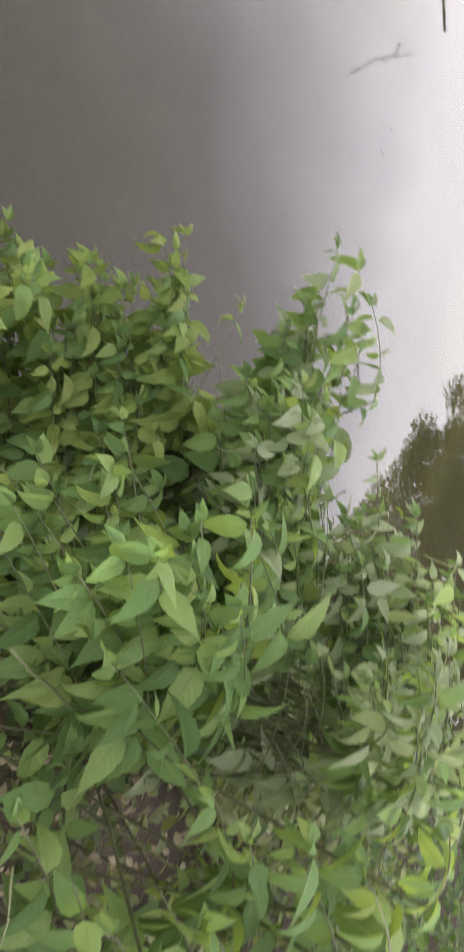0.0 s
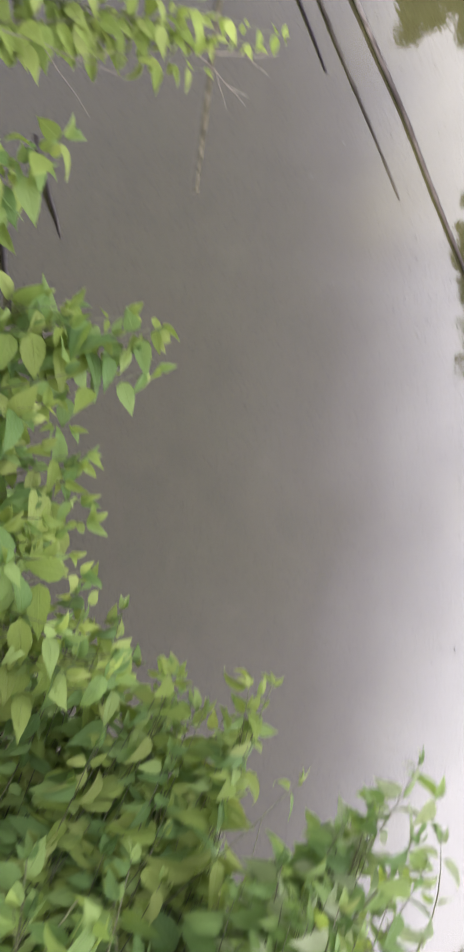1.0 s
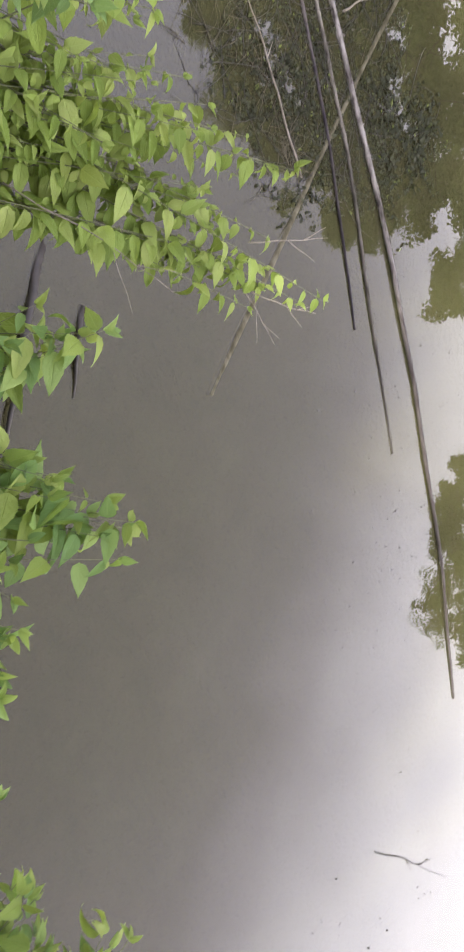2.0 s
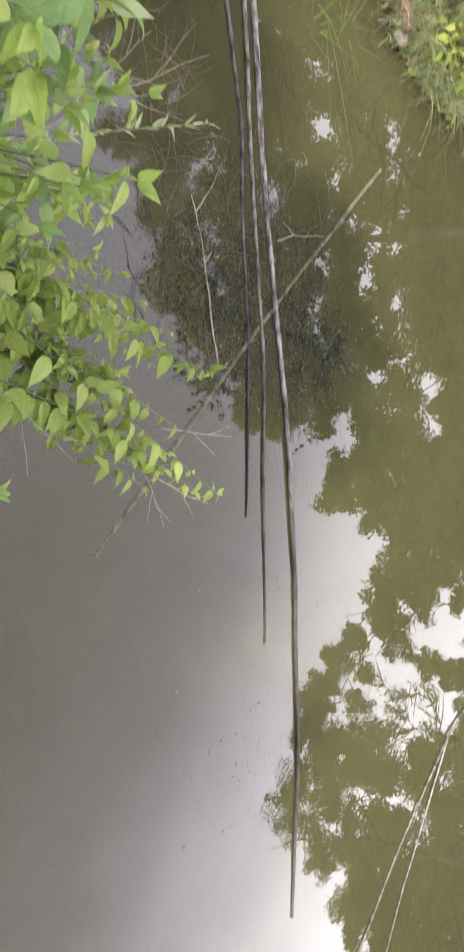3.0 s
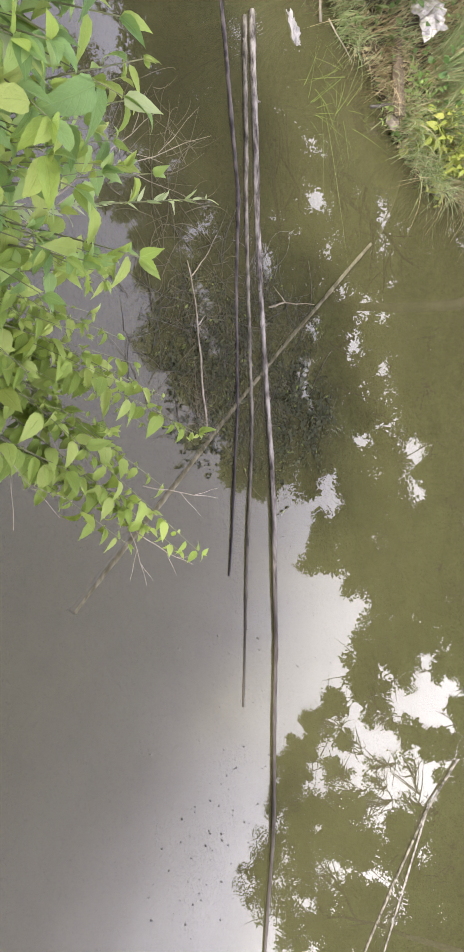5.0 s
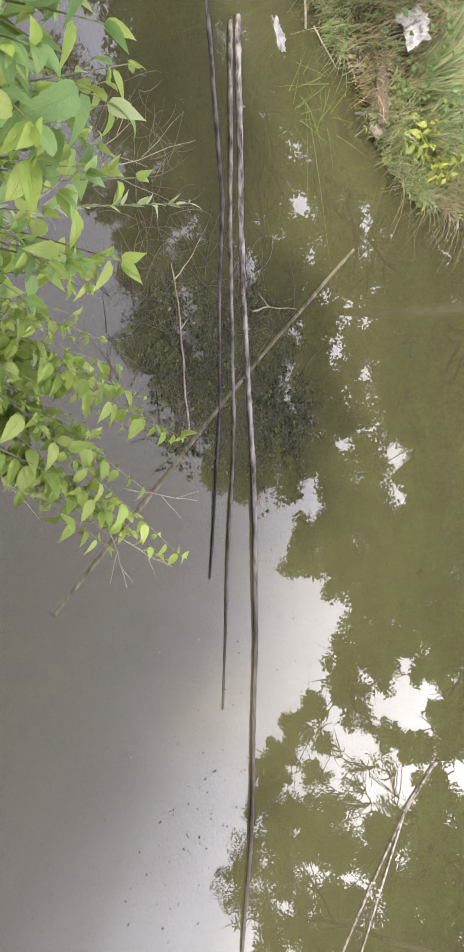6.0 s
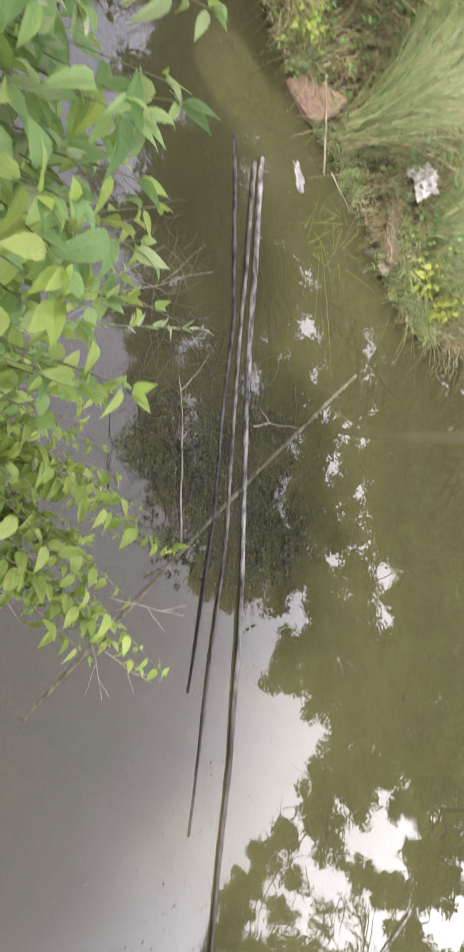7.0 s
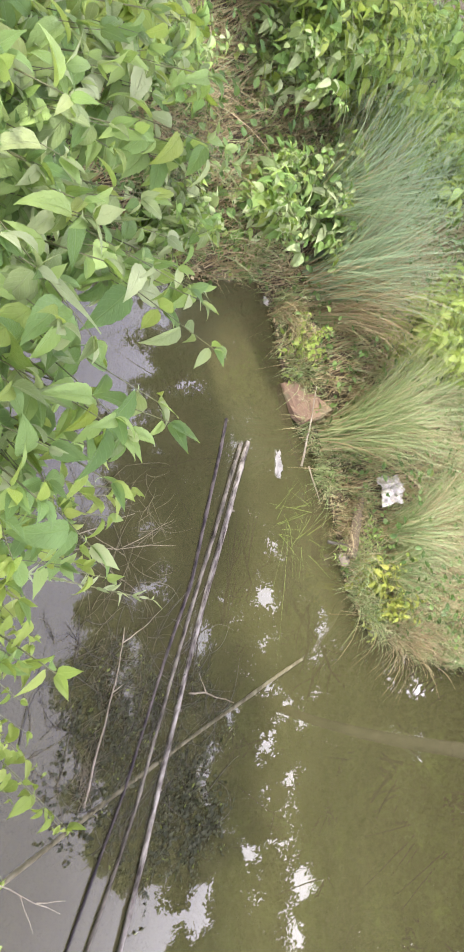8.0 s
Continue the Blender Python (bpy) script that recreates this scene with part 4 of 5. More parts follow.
FOUNTAIN = "tall tuft of long green grass arching from the bank"
grass_tuft(-3.25, 3.95, 560, 1.25, 0.4, (-0.12, 0.05, 0), 41, FOUNTAIN, foot=0.14, droop=0.35)
grass_tuft(-3.5, 4.05, 460, 1.15, 0.4, (-0.1, 0.05, 0), 42, FOUNTAIN, foot=0.14, droop=0.35)
grass_tuft(-4.05, 3.1, 760, 1.4, 0.4, (-0.15, -0.05, 0), 43, "wide tuft of thin blue-green grass behind the inlet", foot=0.2, droop=0.3, mat=BLUE_GRASS)
grass_tuft(-4.35, 2.75, 700, 1.4, 0.4, (-0.15, -0.1, 0), 44, "wide tuft of thin blue-green grass behind the inlet", foot=0.2, droop=0.3, mat=BLUE_GRASS)
grass_tuft(-3.95, 3.35, 480, 1.1, 0.35, (0.0, 0.12, 0), 45, "upright tuft of dry brown grass beside the water", mat=DRY_GRASS, droop=0.35, foot=0.14)
grass_tuft(-3.72, 3.05, 220, 0.55, 0.5, (0.5, 0.1, -0.2), 46, "bent tuft of dry brown grass hanging to the water", mat=DRY_GRASS, droop=1.0)
grass_tuft(-2.95, 4.95, 520, 0.95, 0.7, (-0.2, 0.25, 0), 47, "thick tuft of pale green grass beside the water", foot=0.14)
grass_tuft(-2.7, 5.1, 480, 0.75, 0.8, (-0.1, 0.2, 0), 48, "thick tuft of pale green grass beside the water", foot=0.14)
grass_tuft(-2.4, 5.15, 260, 0.4, 0.8, (0.15, -0.1, 0), 49, "short tuft of grass trailing into the water", droop=0.9, foot=0.1)
grass_tuft(-3.3, 5.3, 300, 0.7, 0.6, (0, 0, 0), 50, "clump of dry straw-coloured grass on the bank", mat=DRY_GRASS)
grass_tuft(-2.5, 6.1, 320, 0.4, 0.9, (0.1, -0.1, 0), 51, "fluffy pale dry grass clump at the water's edge", mat=DRY_GRASS, width=0.004, foot=0.12)
grass_tuft(-3.7, 4.6, 300, 0.8, 0.6, (-0.2, 0.2, 0), 52, "clump of dry straw-coloured grass on the bank", mat=DRY_GRASS)
grass_tuft(-4.4, 4.9, 300, 0.95, 0.8, (-0.2, 0.2, 0), 53, FOUNTAIN, foot=0.15)
grass_tuft(-3.6, 5.6, 320, 0.95, 0.8, (-0.1, 0.2, 0), 54, FOUNTAIN, foot=0.15)
grass_tuft(-3.1, 1.05, 300, 0.35, 0.9, (0.2, 0.3, 0), 55, "flattened clump of reddish dry grass on bare earth", mat=DRY_GRASS, droop=0.8, foot=0.14)
grass_tuft(-3.75, 1.35, 320, 0.4, 0.9, (0.1, 0.2, 0), 56, "flattened clump of reddish dry grass on bare earth", mat=DRY_GRASS, droop=0.8, foot=0.14)
for i, (x, y, high) in enumerate(((-2.6, 4.75, 0.5), (-2.45, 4.92, 0.45), (-2.82, 4.5, 0.4), (-3.0, 4.1, 0.4), (-2.35, 5.25, 0.5), (-2.4, 5.7, 0.5), (-3.45, 3.35, 0.35), (-3.2, 3.75, 0.35))):
    grass_tuft(x, y, 170, high, 0.7, (0.45, -0.4, -0.15), 160 + i, "tuft of grass hanging over the water's edge", mat=DRY_GRASS if i % 3 == 2 else GRASS, droop=0.9, foot=0.12)
for i, (x, y, dx, dy) in enumerate(((-2.5, 3.8, 0.3, 0.5), (-2.38, 4.05, 0.1, 0.4), (-2.66, 4.1, 0.5, -0.5), (-2.3, 3.65, -0.2, 0.5))):
    ob = grass_tuft(x, y, 9, 0.55, 1.3, (dx, dy, 0), 60 + i, "thin green grass blades floating on the pond", mat=TREE_LEAF, width=0.0025, droop=0.3, foot=0.12)
    ob.location.z = 0.004
    ob.scale = (1, 1, 0.12)


BARE = (1.68, -1.16)


def scatter(n, region, seed, keep):
    """Random places in a rectangle of the plan, on dry ground only."""
    rng = np.random.default_rng(seed)
    x, y = rng.uniform(region[0], region[1], n), rng.uniform(region[2], region[3], n)
    ok = (shore_distance(x, y) > keep) & (np.hypot((x - BARE[0]) / 1.25, y - BARE[1]) > 0.2 * (1 + 0.25 * np.sin(9 * x) * np.sin(11 * y)))
    # the growth thins out towards the rim of its patch
    rim = np.minimum(np.minimum(x - region[0], region[1] - x), np.minimum(y - region[2], region[3] - y))
    ok &= rng.random(n) < np.clip(rim / 0.35 + 0.25 * np.sin(x * 5.3) * np.sin(y * 4.7), 0, 1)
    x, y = x[ok], y[ok]
    return np.stack([x, y, ground_height(x, y)], 1)


def leaf_litter(name, places, size, seed, mat, label, category, tall=0.12, up=0.8):
    """A cover of small folded leaves held a little over the ground."""
    rng = np.random.default_rng(seed)
    n = len(places)
    p = places + np.stack([np.zeros(n), np.zeros(n), tall * rng.random(n) ** 1.5 + 0.005], 1)
    a = rng.normal(size=(n, 3))
    a[:, 2] *= 0.5
    a /= np.linalg.norm(a, axis=1, keepdims=True)
    nrm = rng.normal(size=(n, 3)) * 0.55
    nrm[:, 2] += up
    b = np.cross(a, nrm)
    b /= np.linalg.norm(b, axis=1, keepdims=True)
    c = np.cross(b, a)
    s = (size * rng.uniform(0.5, 1.3, n))[:, None]
    pts = [p, p + a * s * 0.3 + b * s * 0.27 + c * s * 0.05, p + a * s * 0.65 + b * s * 0.22 + c * s * 0.04, p + a * s - c * s * 0.1,
           p + a * s * 0.65 - b * s * 0.22 + c * s * 0.04, p + a * s * 0.3 - b * s * 0.27 + c * s * 0.05, p + a * s * 0.5]
    verts = np.stack(pts, 1).reshape(-1, 3)
    i = (np.arange(n) * 7)[:, None]
    fan = np.array([(6, 0, 1), (6, 1, 2), (6, 2, 3), (6, 3, 4), (6, 4, 5), (6, 5, 0)])
    faces = (i[:, :, None] + fan[None]).reshape(-1, 3)
    ob = new(name, mesh_of(name, verts.tolist(), faces.tolist(), mat, smooth=False))
    return tagged(ob, label, category, kind="stuff")


leaf_litter("ground_cover", scatter(12000, (0.2, 4.4, -2.6, 0.6), 70, 0.0), 0.04, 71, LITTLE_LEAF, "low creeping green leaves on the near bank", "ground cover", 0.22)
leaf_litter("undergrowth", scatter(14000, (2.2, 9.0, -5.5, 0.3), 173, 0.02), 0.075, 174, LITTLE_LEAF, "tangled small-leaved undergrowth on the near bank", "undergrowth", 0.55)
leaf_litter("dead_leaves", scatter(2000, (0.9, 2.2, -1.3, -0.1), 175, 0.02), 0.032, 176, DRY_GRASS, "withered brown leaves caught in the undergrowth", "leaves", 0.4)
leaf_litter("undergrowth", scatter(12000, (1.1, 3.0, -1.6, 0.1), 171, 0.02), 0.045, 172, OLIVE_LEAF, "tangled small-leaved undergrowth on the near bank", "undergrowth", 0.5)
leaf_litter("ground_cover", scatter(9500, (-3.8, 0.7, -1.5, 2.2), 72, 0.05), 0.05, 73, LITTLE_LEAF, "low creeping green leaves on the near bank", "ground cover", 0.25)
leaf_litter("ground_cover", scatter(17000, (-9, -1.4, 0.6, 8.0), 74, 0.1), 0.06, 75, LITTLE_LEAF, "creeping leaves and weeds over the far bank", "ground cover", 0.4)


def shore_places(n, region, seed, wide=0.4):
    """Random places on the strip of bank just above the water."""
    p = scatter(n, region, seed, -0.02)
    return p[shore_distance(p[:, 0], p[:, 1]) < wide]


leaf_litter("shore_weeds", shore_places(9000, (-5, -1.2, 0.9, 8), 76), 0.055, 77, LITTLE_LEAF, "creeping weeds hanging over the far shore", "weeds", 0.18)
leaf_litter("shore_litter", shore_places(50000, (-5, -1.2, 0.9, 8), 78, 0.3), 0.032, 79, DRY_GRASS, "dead brown leaves along the far shore", "leaves", 0.03, up=2.0)


def grass_cover(name, places, seed, mat, label, height=0.25, per=5):
    v, f = blades(len(places) * per, height, 0.8, (0, 0, 0), seed, 0.0035, 0.6, 0.05)
    v = np.array(v).reshape(-1, 12, 3) + np.repeat(places, per, axis=0)[:, None, :]
    ob = new(name, mesh_of(name, v.reshape(-1, 3).tolist(), f, mat))
    return tagged(ob, label, "grass", kind="stuff")


grass_cover("bank_grass", scatter(2600, (-8, -1.4, 0.8, 7.5), 80, 0.02), 81, GRASS, "thin green grass growing over the far bank", 0.4)
grass_cover("dry_bank_grass", scatter(9500, (-7, -1.4, 0.7, 7.5), 82, 0.0), 83, DRY_GRASS, "dry straw-coloured grass over the far bank", 0.3)
grass_cover("shore_grass", shore_places(10000, (-5, -1.2, 0.9, 8), 86, 0.25), 87, GRASS, "short green grass hanging over the far shore", 0.22, 3)
grass_cover("dry_bank_grass", scatter(1100, (-3.0, 3.4, -2.4, 1.2), 84, 0.03), 85, DRY_GRASS, "dry grass stalks among leaves on the near bank", 0.16)


def far_shrub(x, y, height, wide, n, label, seed, meshes, size, extra=1, lean=(0, 0), singly=True):
    """A loose leafy shrub on the far bank."""
    rng = random.Random(seed)
    z = float(ground_height(x, y))
    rows = []
    for _ in range(n):
        a, r = rng.uniform(0, 6.28), wide * rng.uniform(0.3, 1)
        h = height * rng.uniform(0.5, 1)
        rows.append((x + math.cos(a) * r * 0.4, y + math.sin(a) * r * 0.4, z + h * 0.4, x + math.cos(a) * r + lean[0], y + math.sin(a) * r + lean[1], z + h))
    return shrub(rows, label, seed, meshes, size, extra, spread=wide * 0.25, gap=0.06, hang=Vector((0.3, 0, -0.4)), group="shrubs on the far bank", start=0.2, singly=singly)


CREEPER = "loose green climbing shrub covering the far bank"
far_shrub(-4.35, 4.25, 0.9, 0.6, 18, "bright green broad-leaved bush among bank grass", 91, FRESH_LEAVES, 0.115, 2)
far_shrub(-4.9, 1.9, 0.9, 0.6, 11, CREEPER, 92, LEAVES + FRESH_LEAVES, 0.13, 3)
far_shrub(-5.3, 2.7, 1.0, 0.7, 11, CREEPER, 93, LEAVES + FRESH_LEAVES, 0.13, 3)
far_shrub(-6.3, 3.0, 1.2, 0.8, 11, CREEPER, 94, LEAVES, 0.13, 3)
far_shrub(-6.2, 4.2, 1.2, 0.8, 10, CREEPER, 95, LEAVES + FRESH_LEAVES, 0.13, 3)
far_shrub(-4.5, 1.0, 0.9, 0.6, 9, CREEPER, 96, LEAVES + FRESH_LEAVES, 0.13, 3)
far_shrub(-7.6, 4.2, 1.6, 1.0, 10, CREEPER, 97, LEAVES + FRESH_LEAVES, 0.13, 3)
for k, (x, y, high) in enumerate(((-4.55, 1.75, 0.8), (-5.2, 2.3, 0.9), (-3.75, 2.2, 0.5), (-4.3, 2.55, 0.6), (-3.0, 1.65, 0.45), (-5.9, 3.4, 0.9), (-3.3, 0.9, 0.5))):
    far_shrub(x, y, high, 0.5, 5, CREEPER, 120 + k, LEAVES + PALE_LEAVES, 0.1, 7, singly=False)
far_shrub(-2.75, 4.72, 0.25, 0.18, 5, "small green weed beside a white rag", 98, LEAVES, 0.06)
far_shrub(-2.55, 4.95, 0.36, 0.2, 6, "trailing vine with yellowing leaves at the water", 99, YELLOW_LEAVES, 0.085, 1)
far_shrub(-2.42, 5.25, 0.36, 0.2, 6, "trailing vine with yellowing leaves at the water", 100, YELLOW_LEAVES, 0.085, 1)
far_shrub(-3.55, 3.3, 0.3, 0.25, 6, "small yellow-green weed above a flat stone", 101, FRESH_LEAVES, 0.05)
far_shrub(-5.4, 5.4, 1.1, 0.7, 9, CREEPER, 102, LEAVES + FRESH_LEAVES, 0.13, 3)
far_shrub(-3.4, 0.45, 0.8, 0.5, 8, "leafy green weeds beside dry grass", 103, LEAVES + FRESH_LEAVES, 0.13, 3)
far_shrub(-2.3, 0.45, 0.6, 0.4, 8, "leafy green weeds beside dry grass", 104, LEAVES + FRESH_LEAVES, 0.13, 3)


# ---- stone, rag, bag, plank and sticks ----
STONE = rough_material("red_brown_stone", [(0.3, (0.1, 0.066, 0.045)), (0.5, (0.17, 0.105, 0.07)), (0.62, (0.13, 0.12, 0.06)), (0.75, (0.24, 0.18, 0.12))], 9, 0.85, 0.6, 0.02)
CLOTH = rough_material("dirty_white_rag", [(0.3, (0.3, 0.28, 0.26)), (0.7, (0.56, 0.54, 0.53))], 12, 0.7, 0.4, 0.01)
BAG = rough_material("grey_white_plastic", [(0.3, (0.1, 0.095, 0.095)), (0.7, (0.3, 0.29, 0.3))], 14, 0.4, 0.4, 0.01)
PLANK = rough_material("old_plank", [(0.3, (0.06, 0.045, 0.028)), (0.7, (0.15, 0.115, 0.075))], 8, 0.85, 0.5, 0.006, stretch=(6, 1, 6))


def flat_stone():
    """A three-cornered slab with rough broken edges that leans on the bank."""
    bm = bmesh.new()
    rng = random.Random(5)
    rim = []
    corners = [Vector((-0.08, -0.146)), Vector((0.02, -0.13)), Vector((0.22, -0.09)), Vector((-0.06, 0.17)), Vector((-0.2, 0.16)), Vector((-0.17, 0.02))]
    for a, b in zip(corners, corners[1:] + corners[:1]):
        for k in range(4):
            p = a.lerp(b, k / 4)
            rim.append(p + Vector((rng.uniform(-0.012, 0.012), rng.uniform(-0.012, 0.012))))
    low = [bm.verts.new((p.x * 1.05, p.y * 1.05, 0)) for p in rim]
    high = [bm.verts.new((p.x, p.y, 0.05 + rng.uniform(-0.008, 0.008))) for p in rim]
    top = [bm.verts.new((p.x * 0.86, p.y * 0.86, 0.066 + rng.uniform(-0.005, 0.005))) for p in rim]
    n = len(rim)
    for i in range(n):
        j = (i + 1) % n
        bm.faces.new((low[i], low[j], high[j], high[i]))
        bm.faces.new((high[i], high[j], top[j], top[i]))
    bm.faces.new(top)
    bm.faces.new(list(reversed(low)))
    me = bpy.data.meshes.new("flat_stone")
    bm.to_mesh(me)
    bm.free()
    me.materials.append(STONE)
    ob = new("flat_stone", me)
    ob.matrix_basis = pose(-3.28, 3.58, 0.07, 0, -30, 133)
    return tagged(ob, "flat red-brown three-cornered stone leaning on the bank", "stone")


def crumpled(name, wide, long, high, seed, mat, m, label, category, n=16):
    """A crumpled sheet with folds, thick enough to lie heaped."""
    noise_at = Vector((seed * 3.7, seed * 1.3, 0))
    verts, faces = [], []
    for j in range(n):
        for i in range(n):
            u, v = i / (n - 1) - 0.5, j / (n - 1) - 0.5
            q = Vector((u * 5, v * 5, 0)) + noise_at
            d = noise.noise_vector(q)
            e = noise.noise_vector(q * 2.7)
            edge = 1 - 0.35 * abs(noise.noise(Vector((math.atan2(v, u) * 1.5, seed, 0)))) 
            verts.append((u * wide * edge + d.x * 0.12 * wide, v * long * edge + d.y * 0.12 * long, high * max(0.02, 0.45 + 0.6 * d.z + 0.35 * e.z - 1.3 * (u * u + v * v))))
    for j in range(n - 1):
        for i in range(n - 1):
            a = j * n + i
            faces.append((a, a + 1, a + n + 1, a + n))
    ob = new(name, mesh_of(name, verts, faces, mat, smooth=False))
    solid = ob.modifiers.new("thickness", "SOLIDIFY")
    solid.thickness = 0.003
    ob.matrix_basis = m
    return tagged(ob, label, category)


flat_stone()
crumpled("rag", 0.24, 0.26, 0.12, 2, CLOTH, pose(-3.13, 4.6, float(ground_height(-3.13, 4.6)) + 0.13, 20, -10, 30), "crumpled dirty white rag lying on bank grass", "rag")
crumpled("plastic_bag", 0.1, 0.2, 0.035, 5, BAG, pose(-2.72, 3.52, -0.004, 0, 0, 112), "small crumpled white plastic bag floating on the pond", "bag")
crumpled("paper_scrap", 0.06, 0.06, 0.03, 7, CLOTH, pose(-3.68, 2.9, float(ground_height(-3.68, 2.9)) + 0.02, 0, 0, 20), "small white scrap at the end of the inlet", "scrap", n=8)


def bar(name, a, b, wide, thick, mat, label, category, steps=10, seed=1):
    """A weathered board from a to b with uneven edges."""
    a, b = Vector(a), Vector(b)
    rng = random.Random(seed)
    ahead = (b - a).normalized()
    side = ahead.cross(Vector((0, 0, 1))).normalized()
    up = side.cross(ahead)
    verts, faces = [], []
    for i in range(steps + 1):
        p = (b - a) * (i / steps)
        w, h = wide * rng.uniform(0.88, 1.05) / 2, thick * rng.uniform(0.85, 1.1) / 2
        for sx, sz in ((-1, -0.7), (-0.8, -1), (0.8, -1), (1, -0.7), (1, 0.7), (0.8, 1), (-0.8, 1), (-1, 0.7)):
            verts.append(p + side * sx * w + up * sz * h)
    for i in range(steps):
        for k in range(8):
            c, d = i * 8 + k, i * 8 + (k + 1) % 8
            faces.append((c, d, d + 8, c + 8))
    faces += [tuple(reversed(range(8))), tuple(range(steps * 8, steps * 8 + 8))]
    ob = new(name, mesh_of(name, verts, faces, mat, smooth=False))
    ob.location = a
    return tagged(ob, label, category)


bar("plank", (-3.12, 4.43, 0.2), (-2.52, 4.55, 0.15), 0.07, 0.06, PLANK, "weathered brown plank edging the far bank", "plank", seed=3)
bar("block", (-2.54, 4.55, 0.07), (-2.5, 4.62, 0.08), 0.05, 0.06, TWIG, "pale weathered wood block at the water's edge", "block", 4, 4)


def dry_stick(name, lines, radius, mat, label, category="stick"):
    """A stick of one or more tapering lines; the first one carries the rest."""
    origin = Vector(lines[0][0])
    parts = []
    for k, line in enumerate(lines):
        pts = [Vector(p) - origin for p in line]
        fine = []
        for a, b in zip(pts, pts[1:]):
            side = Vector((0.3 * (b - a).y, -0.3 * (b - a).x, 0)) * 0.06
            fine += [a, a.lerp(b, 0.35) + side, a.lerp(b, 0.7) - side * 0.6]
        fine.append(pts[-1])
        r = radius if k == 0 else radius * 0.6
        parts.append(tube(fine, [r * (1 - 0.7 * i / (len(fine) - 1)) for i in range(len(fine))], 6))
    ob = new(name, mesh_of(name, *gather(parts), mat))
    ob.location = origin
    return tagged(ob, label, category)


dry_stick("stick", [[(-2.89, 3.81, 0.005), (-3.12, 3.66, 0.1), (-3.34, 3.48, 0.2)]], 0.009, TWIG, "dry stick leaning across a flat stone")
dry_stick("stick", [[(-2.95, 3.9, 0.01), (-2.75, 4.1, 0.05)]], 0.006, TWIG, "short dry stick at the far shore")
dry_stick("root", [[(-2.56, 4.36, 0.03), (-2.6, 4.5, 0.12), (-2.66, 4.62, 0.15)]], 0.013, WET_WOOD, "dark crooked root at the far shore", "root")
dry_stick("forked_twig", [[(-0.3, 2.64, 0.0), (-0.55, 2.6, 0.015), (-0.85, 2.57, 0.025), (-1.05, 2.53, 0.03)], [(-1.03, 2.53, 0.03), (-1.15, 2.64, 0.03), (-1.29, 2.75, 0.01)], [(-1.03, 2.53, 0.03), (-1.1, 2.5, 0.04)], [(-0.8, 2.575, 0.02), (-0.86, 2.62, 0.035)]],
          0.0065, TWIG, "pale forked twig floating in dark brushwood")
dry_stick("twig", [[(-1.0, 3.18, 0.005), (-1.05, 3.32, 0.012), (-1.09, 3.62, 0.008)], [(-1.05, 3.32, 0.012), (-1.12, 3.2, 0.02)]], 0.006, TWIG, "short pale twig floating near the poles")
dry_stick("wet_log", [[(-0.25, 1.3, -0.02), (0.0, 1.13, 0.015), (0.2, 1.02, 0.025), (0.4, 0.88, 0.02)]], 0.021, WET_WOOD, "dark wet log half out of the water", "log")
dry_stick("wet_stub", [[(0.0, 1.36, -0.01), (0.12, 1.29, 0.02), (0.3, 1.21, 0.0)]], 0.014, WET_WOOD, "short black wet stub in the water", "log")
dry_stick("sunken_log", [[(-2.3, 4.9, -0.045), (-2.0, 4.74, -0.055), (-1.78, 4.62, -0.08)]], 0.034, TWIG, "pale log under the water beside the far shore", "log")
dry_stick("floating_twig", [[(2.99, 2.04, 0.002), (3.2, 2.24, 0.006), (3.37, 2.36, 0.006), (3.53, 2.49, 0.002)], [(3.2, 2.24, 0.005), (3.29, 2.26, 0.003)], [(3.3, 2.31, 0.005), (3.36, 2.43, 0.003)]], 0.0035, WET_WOOD, "thin dark twig floating far out")
dry_stick("floating_twig", [[(3.72, 0.7, 0.004), (3.76, 0.62, 0.006), (3.84, 0.55, 0.004)]], 0.003, WET_WOOD, "thin dark twig floating far out")
dry_stick("floating_twig", [[(3.62, 0.32, 0.004), (3.74, 0.26, 0.006), (3.84, 0.24, 0.003)]], 0.003, TWIG, "thin pale twig floating far out")


def tangle(n, middle, wide, length, bend, radius, rng):
    """Thin crooked twigs that lie in the water round a middle."""
    parts = []
    for _ in range(n):
        a, r = rng.uniform(0, 6.28), math.sqrt(rng.random())
        p = Vector((middle[0] + math.cos(a) * r * wide[0], middle[1] + math.sin(a) * r * wide[1], rng.uniform(0.001, 0.005)))
        d, far = rng.gauss(2.5, 1.0), length * rng.uniform(0.4, 1.3)
        q = p + Vector((math.cos(d), math.sin(d), 0)) * far + Vector((0, 0, rng.uniform(-0.004, 0.012)))
        hook = Vector((rng.uniform(-1, 1), rng.uniform(-1, 1), 0)) * bend * far
        k = radius * rng.uniform(0.6, 1.3)
        parts.append(tube(bezier(p, p.lerp(q, 0.5) + hook, q, 7), [k * u for u in (1, 0.95, 0.9, 0.8, 0.7, 0.5, 0.3)], 4))
    return gather(parts)


